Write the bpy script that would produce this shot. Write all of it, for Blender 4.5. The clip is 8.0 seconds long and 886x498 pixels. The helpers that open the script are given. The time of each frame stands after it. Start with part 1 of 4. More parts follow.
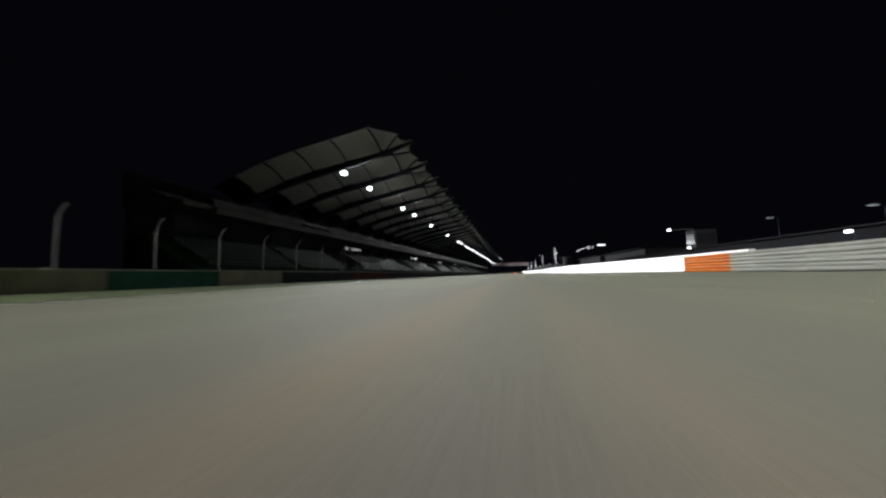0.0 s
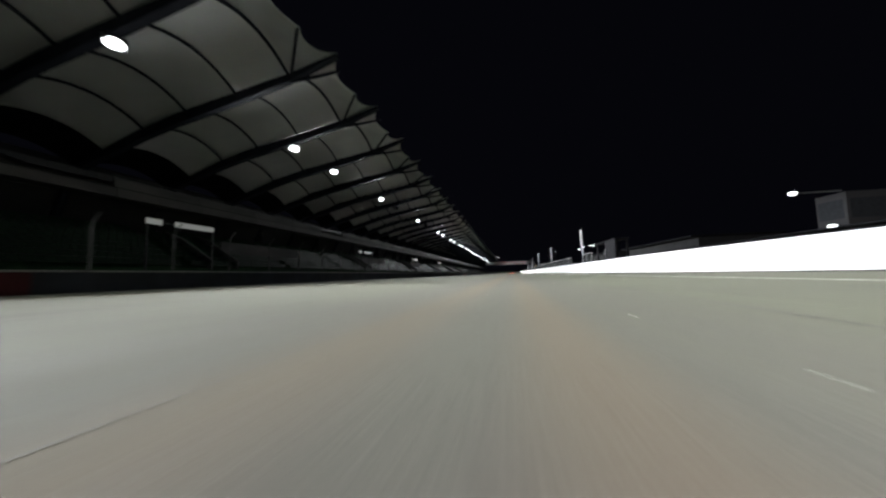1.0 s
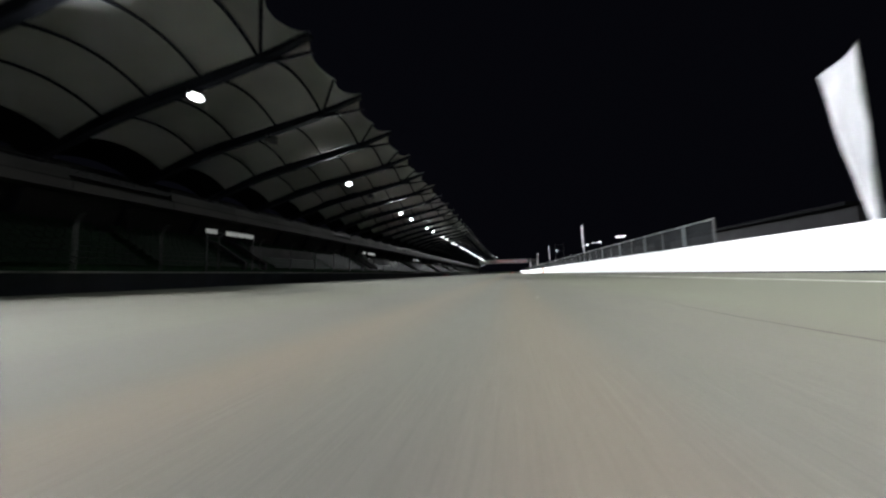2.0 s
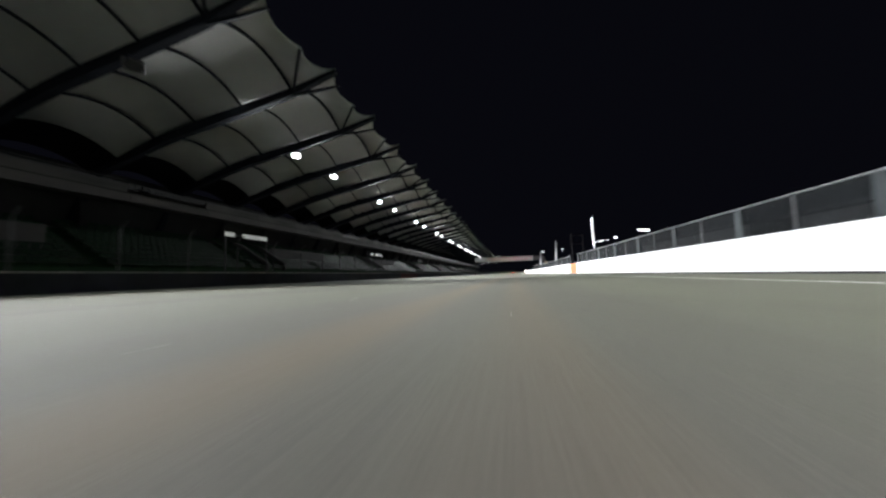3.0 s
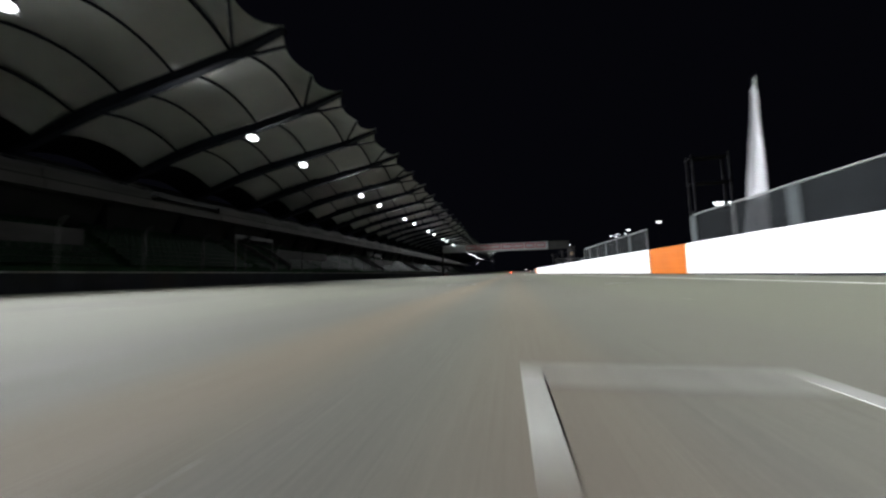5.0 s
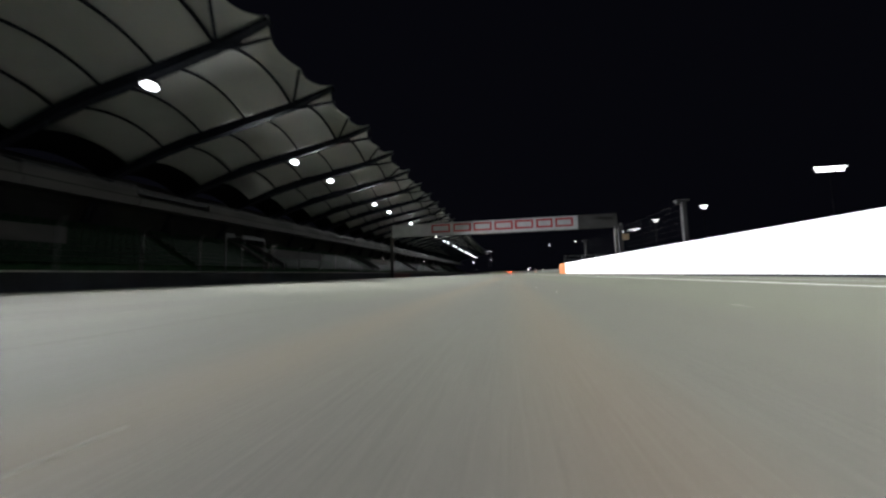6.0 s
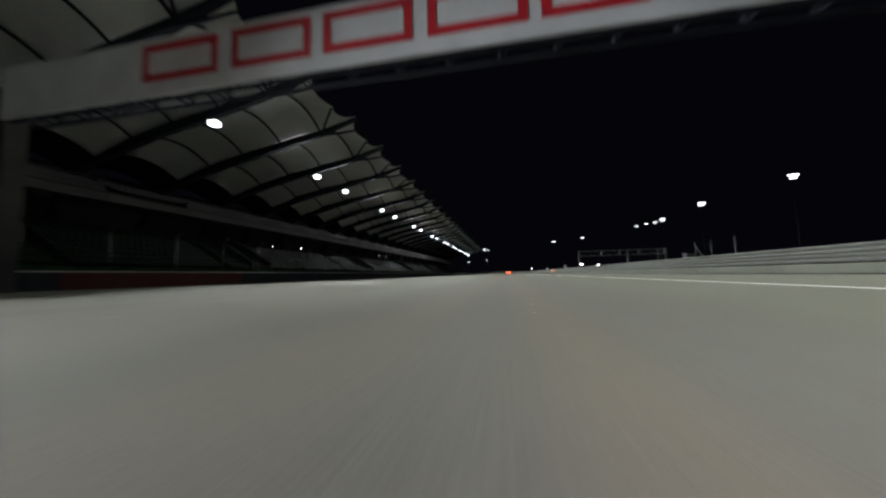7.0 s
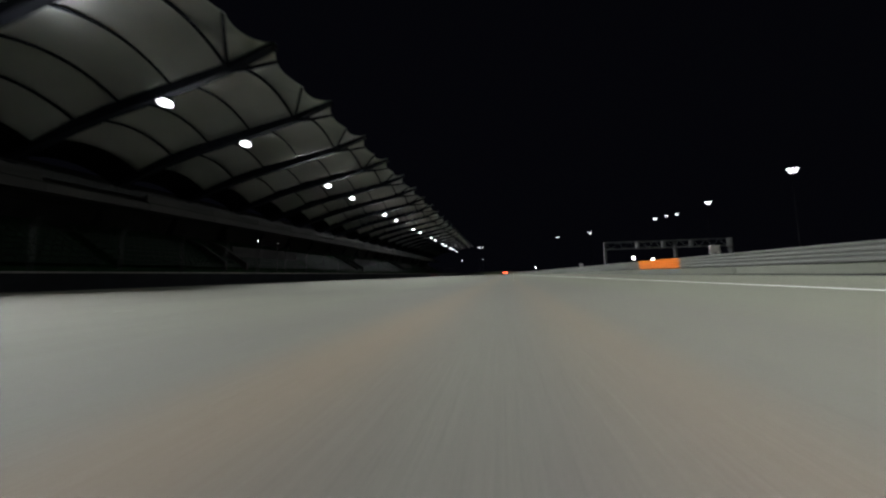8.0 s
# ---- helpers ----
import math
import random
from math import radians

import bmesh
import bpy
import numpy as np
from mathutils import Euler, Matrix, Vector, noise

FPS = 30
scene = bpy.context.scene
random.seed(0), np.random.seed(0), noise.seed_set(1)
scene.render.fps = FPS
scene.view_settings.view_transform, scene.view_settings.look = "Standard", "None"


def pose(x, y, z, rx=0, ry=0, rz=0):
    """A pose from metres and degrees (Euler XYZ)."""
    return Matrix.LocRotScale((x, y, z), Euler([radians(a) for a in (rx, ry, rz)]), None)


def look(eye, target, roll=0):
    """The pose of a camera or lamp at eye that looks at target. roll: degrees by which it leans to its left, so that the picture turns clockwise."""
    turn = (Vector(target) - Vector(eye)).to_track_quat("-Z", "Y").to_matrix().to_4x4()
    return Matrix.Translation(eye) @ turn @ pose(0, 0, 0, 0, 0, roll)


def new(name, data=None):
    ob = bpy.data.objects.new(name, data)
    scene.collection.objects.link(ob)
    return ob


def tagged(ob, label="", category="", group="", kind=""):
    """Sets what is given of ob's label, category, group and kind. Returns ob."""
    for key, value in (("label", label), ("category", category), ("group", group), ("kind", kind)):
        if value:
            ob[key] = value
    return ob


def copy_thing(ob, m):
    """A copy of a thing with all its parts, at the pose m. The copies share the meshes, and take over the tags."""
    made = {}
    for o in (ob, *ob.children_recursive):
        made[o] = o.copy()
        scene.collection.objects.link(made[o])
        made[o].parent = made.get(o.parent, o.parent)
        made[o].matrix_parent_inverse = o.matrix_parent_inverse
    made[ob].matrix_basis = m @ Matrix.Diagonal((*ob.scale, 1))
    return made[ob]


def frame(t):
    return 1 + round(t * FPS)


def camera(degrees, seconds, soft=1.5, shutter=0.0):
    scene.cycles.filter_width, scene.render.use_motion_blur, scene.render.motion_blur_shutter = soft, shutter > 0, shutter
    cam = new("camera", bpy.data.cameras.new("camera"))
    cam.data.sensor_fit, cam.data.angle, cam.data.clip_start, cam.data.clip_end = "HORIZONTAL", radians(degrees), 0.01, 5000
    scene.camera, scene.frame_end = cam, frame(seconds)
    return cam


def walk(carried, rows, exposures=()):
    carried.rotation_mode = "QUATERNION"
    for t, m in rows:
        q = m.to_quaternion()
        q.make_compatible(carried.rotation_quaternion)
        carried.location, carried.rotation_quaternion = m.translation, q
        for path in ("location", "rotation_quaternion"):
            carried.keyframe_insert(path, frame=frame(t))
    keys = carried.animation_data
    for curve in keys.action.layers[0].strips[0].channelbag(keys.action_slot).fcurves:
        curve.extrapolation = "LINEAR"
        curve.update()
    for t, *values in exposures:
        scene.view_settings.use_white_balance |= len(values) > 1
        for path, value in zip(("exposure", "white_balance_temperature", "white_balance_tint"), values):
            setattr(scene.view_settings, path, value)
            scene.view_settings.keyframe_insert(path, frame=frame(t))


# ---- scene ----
# Night run down a circuit's main straight: grandstand with a membrane roof on one side, pit wall on the other.
cam = camera(107.95, 8.0, soft=2.4, shutter=0.18)
# seconds, x, y, pitch, roll, yaw
ROWS = [
    (0.0, 0.00, 0.00, 4.62, 1.48, 11.83), (0.5, 0.26, 14.53, 4.63, 1.55, 11.61), (1.0, 0.53, 29.42, 4.64, 1.61, 11.38),
    (1.5, 0.78, 44.67, 4.64, 1.66, 11.19), (2.0, 1.03, 60.28, 4.64, 1.68, 11.10), (2.5, 1.27, 76.26, 4.65, 1.67, 11.28),
    (3.0, 1.51, 92.60, 4.65, 1.64, 11.50), (3.5, 1.74, 109.32, 4.64, 1.62, 11.42), (4.0, 1.96, 126.40, 4.63, 1.61, 11.28),
    (4.5, 2.18, 143.85, 4.62, 1.57, 11.22), (5.0, 2.40, 161.67, 4.62, 1.54, 11.16), (5.5, 2.60, 179.84, 4.60, 1.46, 11.07),
    (6.0, 2.81, 198.35, 4.58, 1.39, 10.99), (6.5, 3.02, 217.16, 4.58, 1.37, 10.88), (7.0, 3.23, 236.26, 4.61, 1.36, 10.76),
    (7.5, 3.43, 255.65, 4.65, 1.36, 10.50), (8.0, 3.63, 275.32, 4.68, 1.36, 10.21)]
walk(cam, [(t, pose(x, y, 0.37, 90 + p, r, w)) for t, x, y, p, r, w in ROWS],
     [(0.0, -0.1), (0.5, 0.45), (1.0, 0.0), (1.5, 0.12), (2.4, 0.1), (2.8, -0.02), (3.0, 0.55), (3.25, 0.4), (3.5, 0.3), (3.9, 0.4), (4.5, -0.12), (4.7, -0.1), (5.6, 0.1), (6.0, 0.22), (6.4, 0.0), (7.0, -0.08), (7.5, -0.03), (8.0, -0.2)])

BAY, BAY0, FIRST_BAY, LAST_BAY = 7.187, -1.515, 5, 63
DARK_LAMPS = (12, 15)


def bay_y(n):
    return BAY0 + BAY * n


# ---- night sky and floodlights ----
world = bpy.data.worlds.new("night_sky")
scene.world = world
world.use_nodes = True
sky = world.node_tree.nodes["Background"]
sky.inputs["Color"].default_value = (0.42, 0.44, 0.75, 1)
sky.inputs["Strength"].default_value = 0.0036


def spot(x, y, z, target, watts, degrees, colour, radius, narrow=1.0):
    """A floodlight's beam; narrow below 1 squeezes it sideways into an upright oval."""
    data = bpy.data.lights.new("floodlight_beam", "SPOT")
    data.energy, data.spot_size, data.spot_blend = watts, radians(degrees), 1.0
    data.color, data.shadow_soft_size = colour, radius
    new("floodlight_beam", data).matrix_world = look((x, y, z), target) @ Matrix.Diagonal((narrow, 1, 1, 1))


for n in range(5, LAST_BAY):
    if n % 3 != 1 and n not in DARK_LAMPS:
        spot(-18.5, bay_y(n) - 0.2, 12.6, (7.4, bay_y(n) - 1.2, 0), 54000, 74, (0.945, 0.97, 1.0), 0.3, 0.81)
        # second beam added at the same head, as stray light low under the membranes
        spot(-18.6, bay_y(n) - 0.7, 12.6, (-16.6, bay_y(n) - 20, 13.8), 5600, 58, (0.93, 0.97, 1.0), 0.9)
spot(-18.2, bay_y(5) - 0.6, 12.3, (22, bay_y(5) - 30, 0), 56000, 74, (0.95, 0.98, 1.0), 0.4)
for x, y in ((73.4, 282.5), (73.4, 328.2), (72.3, 363.5), (78.8, 406.6)):
    spot(x - 0.6, y - 0.6, 21.0, (50, y - 10, 0), 60000, 66, (0.9, 0.95, 1.0), 0.4)
spot(44.5, 526, 26.2, (20, 560, 0), 200000, 120, (0.95, 0.97, 1.0), 0.5)
# beams of unseen masts, added to brighten the first stretch of track
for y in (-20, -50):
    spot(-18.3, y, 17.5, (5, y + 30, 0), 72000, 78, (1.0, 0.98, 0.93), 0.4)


# ---- materials ----
def material(name, base, second=None, scale=2.0, rough=0.8, metal=0.0, bump=0.0, fine=40.0, stretch=(1, 1, 1), spots=0.5, vary=0.0):
    """Two colours mixed by broad noise, with a fine grain over them and a little relief."""
    m = bpy.data.materials.new(name)
    m.use_nodes = True
    t = m.node_tree
    b = t.nodes["Principled BSDF"]
    b.inputs["Roughness"].default_value, b.inputs["Metallic"].default_value = rough, metal
    second = second or tuple(c * 0.72 for c in base)
    co = t.nodes.new("ShaderNodeTexCoord")
    mp = t.nodes.new("ShaderNodeMapping")
    mp.inputs["Scale"].default_value = stretch
    t.links.new(co.outputs["Object"], mp.inputs["Vector"])
    big = t.nodes.new("ShaderNodeTexNoise")
    big.inputs["Scale"].default_value, big.inputs["Detail"].default_value = scale, 5
    small = t.nodes.new("ShaderNodeTexNoise")
    small.inputs["Scale"].default_value, small.inputs["Detail"].default_value = fine, 3
    for n in (big, small):
        t.links.new(mp.outputs["Vector"], n.inputs["Vector"])
    ramp = t.nodes.new("ShaderNodeMapRange")
    ramp.inputs["From Min"].default_value, ramp.inputs["From Max"].default_value = 0.5 - spots * 0.4, 0.5 + spots * 0.4
    t.links.new(big.outputs["Fac"], ramp.inputs["Value"])
    mix = t.nodes.new("ShaderNodeMix")
    mix.data_type = "RGBA"
    mix.inputs["A"].default_value, mix.inputs["B"].default_value = (*second, 1), (*base, 1)
    t.links.new(ramp.outputs["Result"], mix.inputs["Factor"])
    grain = t.nodes.new("ShaderNodeMix")
    grain.data_type, grain.blend_type = "RGBA", "MULTIPLY"
    grain.inputs["Factor"].default_value = 0.35
    t.links.new(mix.outputs["Result"], grain.inputs["A"])
    t.links.new(small.outputs["Color"], grain.inputs["B"])
    hsv = t.nodes.new("ShaderNodeHueSaturation")
    hsv.inputs["Value"].default_value = 1.2
    t.links.new(grain.outputs["Result"], hsv.inputs["Color"])
    sat = t.nodes.new("ShaderNodeMix")
    sat.data_type = "RGBA"
    sat.inputs["Factor"].default_value = 0.35
    t.links.new(mix.outputs["Result"], sat.inputs["A"])
    t.links.new(hsv.outputs["Color"], sat.inputs["B"])
    last = sat.outputs["Result"]
    if vary:
        info = t.nodes.new("ShaderNodeObjectInfo")
        rng = t.nodes.new("ShaderNodeMapRange")
        rng.inputs["To Min"].default_value, rng.inputs["To Max"].default_value = 1 - vary, 1 + vary
        t.links.new(info.outputs["Random"], rng.inputs["Value"])
        v = t.nodes.new("ShaderNodeHueSaturation")
        t.links.new(rng.outputs["Result"], v.inputs["Value"])
        t.links.new(last, v.inputs["Color"])
        last = v.outputs["Color"]
    t.links.new(last, b.inputs["Base Color"])
    if bump:
        bp = t.nodes.new("ShaderNodeBump")
        bp.inputs["Strength"].default_value, bp.inputs["Distance"].default_value = bump, 0.01
        t.links.new(small.outputs["Fac"], bp.inputs["Height"])
        t.links.new(bp.outputs["Normal"], b.inputs["Normal"])
    return m


def glowing(name, colour, strength):
    m = bpy.data.materials.new(name)
    m.use_nodes = True
    b = m.node_tree.nodes["Principled BSDF"]
    b.inputs["Base Color"].default_value = (*colour, 1)
    b.inputs["Emission Color"].default_value = (*colour, 1)
    b.inputs["Emission Strength"].default_value = strength
    return m


def asphalt_material():
    """Worn circuit asphalt: grey-green off line, browner rubbered racing line with headlight glow painted in, streaks
    along the track, aggregate grain.
    """
    m = bpy.data.materials.new("circuit_asphalt")
    m.use_nodes = True
    t = m.node_tree
    b = t.nodes["Principled BSDF"]
    co = t.nodes.new("ShaderNodeTexCoord")

    def noise_at(stretch, scale, detail):
        mp = t.nodes.new("ShaderNodeMapping")
        mp.inputs["Scale"].default_value = stretch
        t.links.new(co.outputs["Object"], mp.inputs["Vector"])
        n = t.nodes.new("ShaderNodeTexNoise")
        n.inputs["Scale"].default_value, n.inputs["Detail"].default_value = scale, detail
        t.links.new(mp.outputs["Vector"], n.inputs["Vector"])
        return n.outputs["Fac"]

    def ranged(value, a, c, lo=0.0, hi=1.0):
        r = t.nodes.new("ShaderNodeMapRange")
        r.interpolation_type = "SMOOTHSTEP"
        for key, v in zip(("From Min", "From Max", "To Min", "To Max"), (a, c, lo, hi)):
            r.inputs[key].default_value = v
        t.links.new(value, r.inputs["Value"])
        return r.outputs["Result"]

    def mixed(f, a, c, mode="MIX"):
        x = t.nodes.new("ShaderNodeMix")
        x.data_type, x.blend_type = "RGBA", mode
        for key, v in (("Factor", f), ("A", a), ("B", c)):
            if isinstance(v, (tuple, float)):
                x.inputs[key].default_value = v
            else:
                t.links.new(v, x.inputs[key])
        return x.outputs["Result"]

    def maths(op, a, c):
        x = t.nodes.new("ShaderNodeMath")
        x.operation = op
        for i, v in enumerate((a, c)):
            if isinstance(v, (int, float)):
                x.inputs[i].default_value = v
            else:
                t.links.new(v, x.inputs[i])
        return x.outputs[0]

    broad = noise_at((1, 0.06, 1), 0.55, 4)
    xyz = t.nodes.new("ShaderNodeSeparateXYZ")
    t.links.new(co.outputs["Object"], xyz.inputs[0])
    # distance from the rubbered line, which follows the camera's drift across the track
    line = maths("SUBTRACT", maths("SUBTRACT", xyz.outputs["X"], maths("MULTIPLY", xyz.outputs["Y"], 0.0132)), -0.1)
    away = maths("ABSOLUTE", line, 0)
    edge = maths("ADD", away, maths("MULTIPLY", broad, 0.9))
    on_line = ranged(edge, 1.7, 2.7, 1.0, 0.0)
    streak = noise_at((1, 0.02, 1), 5.0, 5)
    patch = noise_at((1, 0.35, 1), 0.35, 3)
    grain = noise_at((1, 1, 1), 120.0, 3)
    col = mixed(on_line, (0.1, 0.1, 0.077, 1), (0.083, 0.076, 0.07, 1))
    fine_streak = noise_at((1, 0.008, 1), 85.0, 3)
    # two brown bands along the line paint in warm headlight glow
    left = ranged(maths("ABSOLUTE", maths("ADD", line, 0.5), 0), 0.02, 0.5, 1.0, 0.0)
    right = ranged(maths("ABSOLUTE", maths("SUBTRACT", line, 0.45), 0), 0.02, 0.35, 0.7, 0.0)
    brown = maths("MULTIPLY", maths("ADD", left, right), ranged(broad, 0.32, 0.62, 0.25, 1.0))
    col = mixed(ranged(streak, 0.3, 0.7, 0.0, 0.4), col, (0.118, 0.113, 0.096, 1))
    col = mixed(ranged(fine_streak, 0.38, 0.72, 0.0, 0.11), col, (0.15, 0.143, 0.124, 1))
    col = mixed(ranged(patch, 0.50, 0.68, 0.0, 0.38), col, (0.048, 0.046, 0.042, 1))
    col = mixed(0.3, col, mixed(ranged(grain, 0.3, 0.7), (0.025, 0.025, 0.024, 1), (0.16, 0.153, 0.132, 1)))
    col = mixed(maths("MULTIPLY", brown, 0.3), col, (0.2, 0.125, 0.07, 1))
    # a long faint joint where two lanes of paving meet
    across = maths("ABSOLUTE", maths("ADD", xyz.outputs["X"], maths("MULTIPLY", maths("SUBTRACT", streak, 0.5), 0.1)), 0)
    along = ranged(maths("ABSOLUTE", maths("SUBTRACT", xyz.outputs["Y"], 20.0), 0), 4.0, 10.0, 1.0, 0.0)
    col = mixed(maths("MULTIPLY", ranged(across, 0.0, 0.07, 0.4, 0.0), along), col, (0.035, 0.032, 0.029, 1))
    t.links.new(col, b.inputs["Base Color"])
    t.links.new(ranged(streak, 0.3, 0.7, 0.84, 0.95), b.inputs["Roughness"])
    b.inputs["Specular IOR Level"].default_value, b.inputs["Diffuse Roughness"].default_value = 0.1, 0.4
    # greenish sheen added so the road brightens at a glancing view
    b.inputs["Sheen Weight"].default_value, b.inputs["Sheen Roughness"].default_value = 0.05, 0.5
    b.inputs["Sheen Tint"].default_value = (0.86, 1.0, 0.66, 1)
    bp = t.nodes.new("ShaderNodeBump")
    bp.inputs["Strength"].default_value, bp.inputs["Distance"].default_value = 0.5, 0.004
    t.links.new(grain, bp.inputs["Height"])
    t.links.new(bp.outputs["Normal"], b.inputs["Normal"])
    return m


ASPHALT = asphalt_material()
GRASS = material("trackside_grass", (0.06, 0.085, 0.025), (0.03, 0.05, 0.015), 1.5, 0.95, bump=0.8, fine=60)
LINE_PAINT = material("worn_line_paint", (0.31, 0.31, 0.29), (0.15, 0.145, 0.135), 5, 0.6, fine=80, stretch=(1, 0.3, 1), bump=0.2)
LINE_WHITE = material("white_line_paint", (0.7, 0.7, 0.66), (0.5, 0.5, 0.47), 3, 0.6, fine=80, stretch=(1, 0.3, 1), bump=0.2)
TYRE_MARK = material("rubbered_asphalt", (0.066, 0.062, 0.055), (0.078, 0.073, 0.064), 3, 0.9, fine=110, stretch=(1, 0.05, 1))
# near-black that puts shade into gaps, the rear roof and unlit parts
SHADE_BLACK = material("shade_near_black", (0.012, 0.012, 0.014), (0.008, 0.008, 0.01), 1.5, 0.85, fine=30, stretch=(0.2, 1, 1))
# green of the lower tier, with the stand's shade darkened into it
SHADED_GREEN_STEP = material("shade_darkened_green_step", (0.03, 0.075, 0.03), (0.018, 0.045, 0.02), 1.2, 0.9, fine=30)
for matt in (SHADED_GREEN_STEP, SHADE_BLACK):
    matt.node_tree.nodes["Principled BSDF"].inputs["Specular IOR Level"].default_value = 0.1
TAR = material("tar_seam", (0.045, 0.043, 0.04), (0.06, 0.057, 0.053), 4, 0.95, fine=60)
TAR.node_tree.nodes["Principled BSDF"].inputs["Specular IOR Level"].default_value = 0.1
WHITE_WALL = material("white_painted_concrete", (0.82, 0.83, 0.82), (0.7, 0.71, 0.7), 0.9, 0.6, bump=0.15, fine=50, vary=0.03)
ORANGE = material("orange_painted_steel", (0.42, 0.1, 0.003), (0.34, 0.08, 0.002), 1.5, 0.5, fine=50)
ORANGE.node_tree.nodes["Principled BSDF"].inputs["Specular IOR Level"].default_value = 0.2
WALL_CREAM = material("cream_painted_block", (0.5, 0.48, 0.4), (0.34, 0.32, 0.27), 1.2, 0.8, bump=0.3, fine=40, vary=0.06)
WALL_GREEN = material("green_painted_block", (0.02, 0.16, 0.12), (0.012, 0.09, 0.07), 1.2, 0.75, bump=0.3, fine=40, vary=0.06)
WALL_NAVY = material("dark_painted_block", (0.03, 0.033, 0.042), (0.016, 0.019, 0.023), 1.2, 0.8, bump=0.3, fine=40, vary=0.15)
WALL_RED = material("red_painted_block", (0.11, 0.011, 0.009), (0.06, 0.007, 0.006), 1.2, 0.7, bump=0.3, fine=40, vary=0.08)
CAP = material("pale_wall_cap", (0.7, 0.68, 0.62), (0.5, 0.48, 0.44), 1.5, 0.7, fine=40)
POST_STEEL = material("dull_fence_steel", (0.1, 0.103, 0.103), (0.06, 0.062, 0.064), 2.5, 0.6, 0.3, fine=50, vary=0.2)
GALV = material("galvanised_steel", (0.33, 0.34, 0.34), (0.22, 0.23, 0.23), 2.5, 0.5, 0.6, fine=50, vary=0.06)
RAIL = material("galvanised_guard_rail", (0.3, 0.305, 0.27), (0.18, 0.185, 0.165), 1.6, 0.6, 0.2, fine=50, stretch=(1, 0.2, 1), vary=0.05)
# darker copy of the rail colour, for weaker light past the pit exit
RAIL_DIM = material("dim_light_guard_rail", (0.06, 0.063, 0.054), (0.036, 0.038, 0.032), 1.6, 0.7, 0.1, fine=50, stretch=(1, 0.2, 1), vary=0.08)
DARK_STEEL = material("dark_painted_steel", (0.018, 0.02, 0.03), (0.012, 0.014, 0.02), 1.5, 0.75, fine=30)
DARK_STEEL.node_tree.nodes["Principled BSDF"].inputs["Specular IOR Level"].default_value = 0.15
CONCRETE = material("stand_concrete", (0.09, 0.086, 0.082), (0.045, 0.044, 0.043), 0.5, 0.85, bump=0.3, fine=25, stretch=(1, 0.5, 1.5), vary=0.08)
BASE_BLOCK = material("greenish_base_concrete", (0.062, 0.065, 0.05), (0.036, 0.04, 0.028), 0.7, 0.9, bump=0.3, fine=30, stretch=(1, 0.4, 1.5), vary=0.1)
# dark grey with shade put into it, for stand backs and unlit parts
SHADE_GREY = material("shade_darkened_grey", (0.03, 0.03, 0.033), (0.02, 0.02, 0.022), 0.7, 0.9, fine=20)
SEAT_GREEN = material("green_plastic_seat", (0.009, 0.035, 0.014), (0.006, 0.022, 0.01), 3, 0.5, fine=30, vary=0.1)
SEAT_GREEN.node_tree.nodes["Principled BSDF"].inputs["Specular IOR Level"].default_value = 0.15
SEAT_GREY = material("grey_plastic_seat", (0.06, 0.06, 0.065), (0.04, 0.04, 0.043), 3, 0.5, fine=30)
PLATE = material("smoky_clamp_plate", (0.045, 0.052, 0.055), (0.028, 0.033, 0.035), 1.5, 0.6, fine=30, vary=0.3)
PLATE.node_tree.nodes["Principled BSDF"].inputs["Specular IOR Level"].default_value = 0.15
HOUSING = material("lamp_housing_metal", (0.12, 0.12, 0.13), (0.08, 0.08, 0.09), 4, 0.5, 0.5)
PANEL_WHITE = material("white_sign_vinyl", (0.62, 0.64, 0.67), (0.5, 0.52, 0.55), 0.8, 0.45, fine=20)
PANEL_GREY = material("dull_grey_panel", (0.09, 0.09, 0.09), (0.055, 0.055, 0.057), 0.6, 0.7, fine=20)
SHUTTER = material("dark_roller_shutter", (0.03, 0.032, 0.034), (0.02, 0.021, 0.023), 1.0, 0.7, fine=20, stretch=(1, 1, 6))
BEIGE = material("beige_steel_box", (0.4, 0.3, 0.18), (0.3, 0.22, 0.13), 3, 0.6, fine=30)
SIGN_RED = material("red_sign_vinyl", (0.5, 0.02, 0.03), (0.4, 0.015, 0.025), 2, 0.5, fine=20)
BANNER = material("white_banner_cloth", (0.75, 0.76, 0.78), (0.5, 0.51, 0.54), 1.6, 0.85, fine=30, stretch=(2, 2, 0.4))
CAR_PAINT = material("dark_car_paint", (0.03, 0.03, 0.035), (0.02, 0.02, 0.024), 2, 0.25, 0.1)
RUBBER = material("tyre_rubber", (0.02, 0.02, 0.02), (0.03, 0.03, 0.03), 6, 0.85)
LAMP_GLOW = glowing("floodlight_glass", (0.93, 0.96, 1.0), 6.0)
DARK_GLASS = material("unlit_lamp_glass", (0.035, 0.037, 0.042), (0.025, 0.026, 0.03), 3, 0.15)
SMALL_GLOW = glowing("small_lamp_glass", (1.0, 0.98, 0.94), 12.0)
HOOD_GLOW = glowing("hooded_lamp_glass", (0.8, 0.9, 1.0), 0.5)
TUBE_GLOW = glowing("lit_sign_face", (0.9, 0.92, 0.88), 0.13)
TAIL_GLOW = glowing("tail_light_glass", (1.0, 0.08, 0.03), 30.0)


def membrane_material():
    """Grey-white roof membrane that lets a little light through."""
    m = material("roof_membrane", (0.84, 0.84, 0.81), (0.72, 0.72, 0.7), 0.35, 0.8, fine=8, stretch=(0.6, 1, 1))
    return m


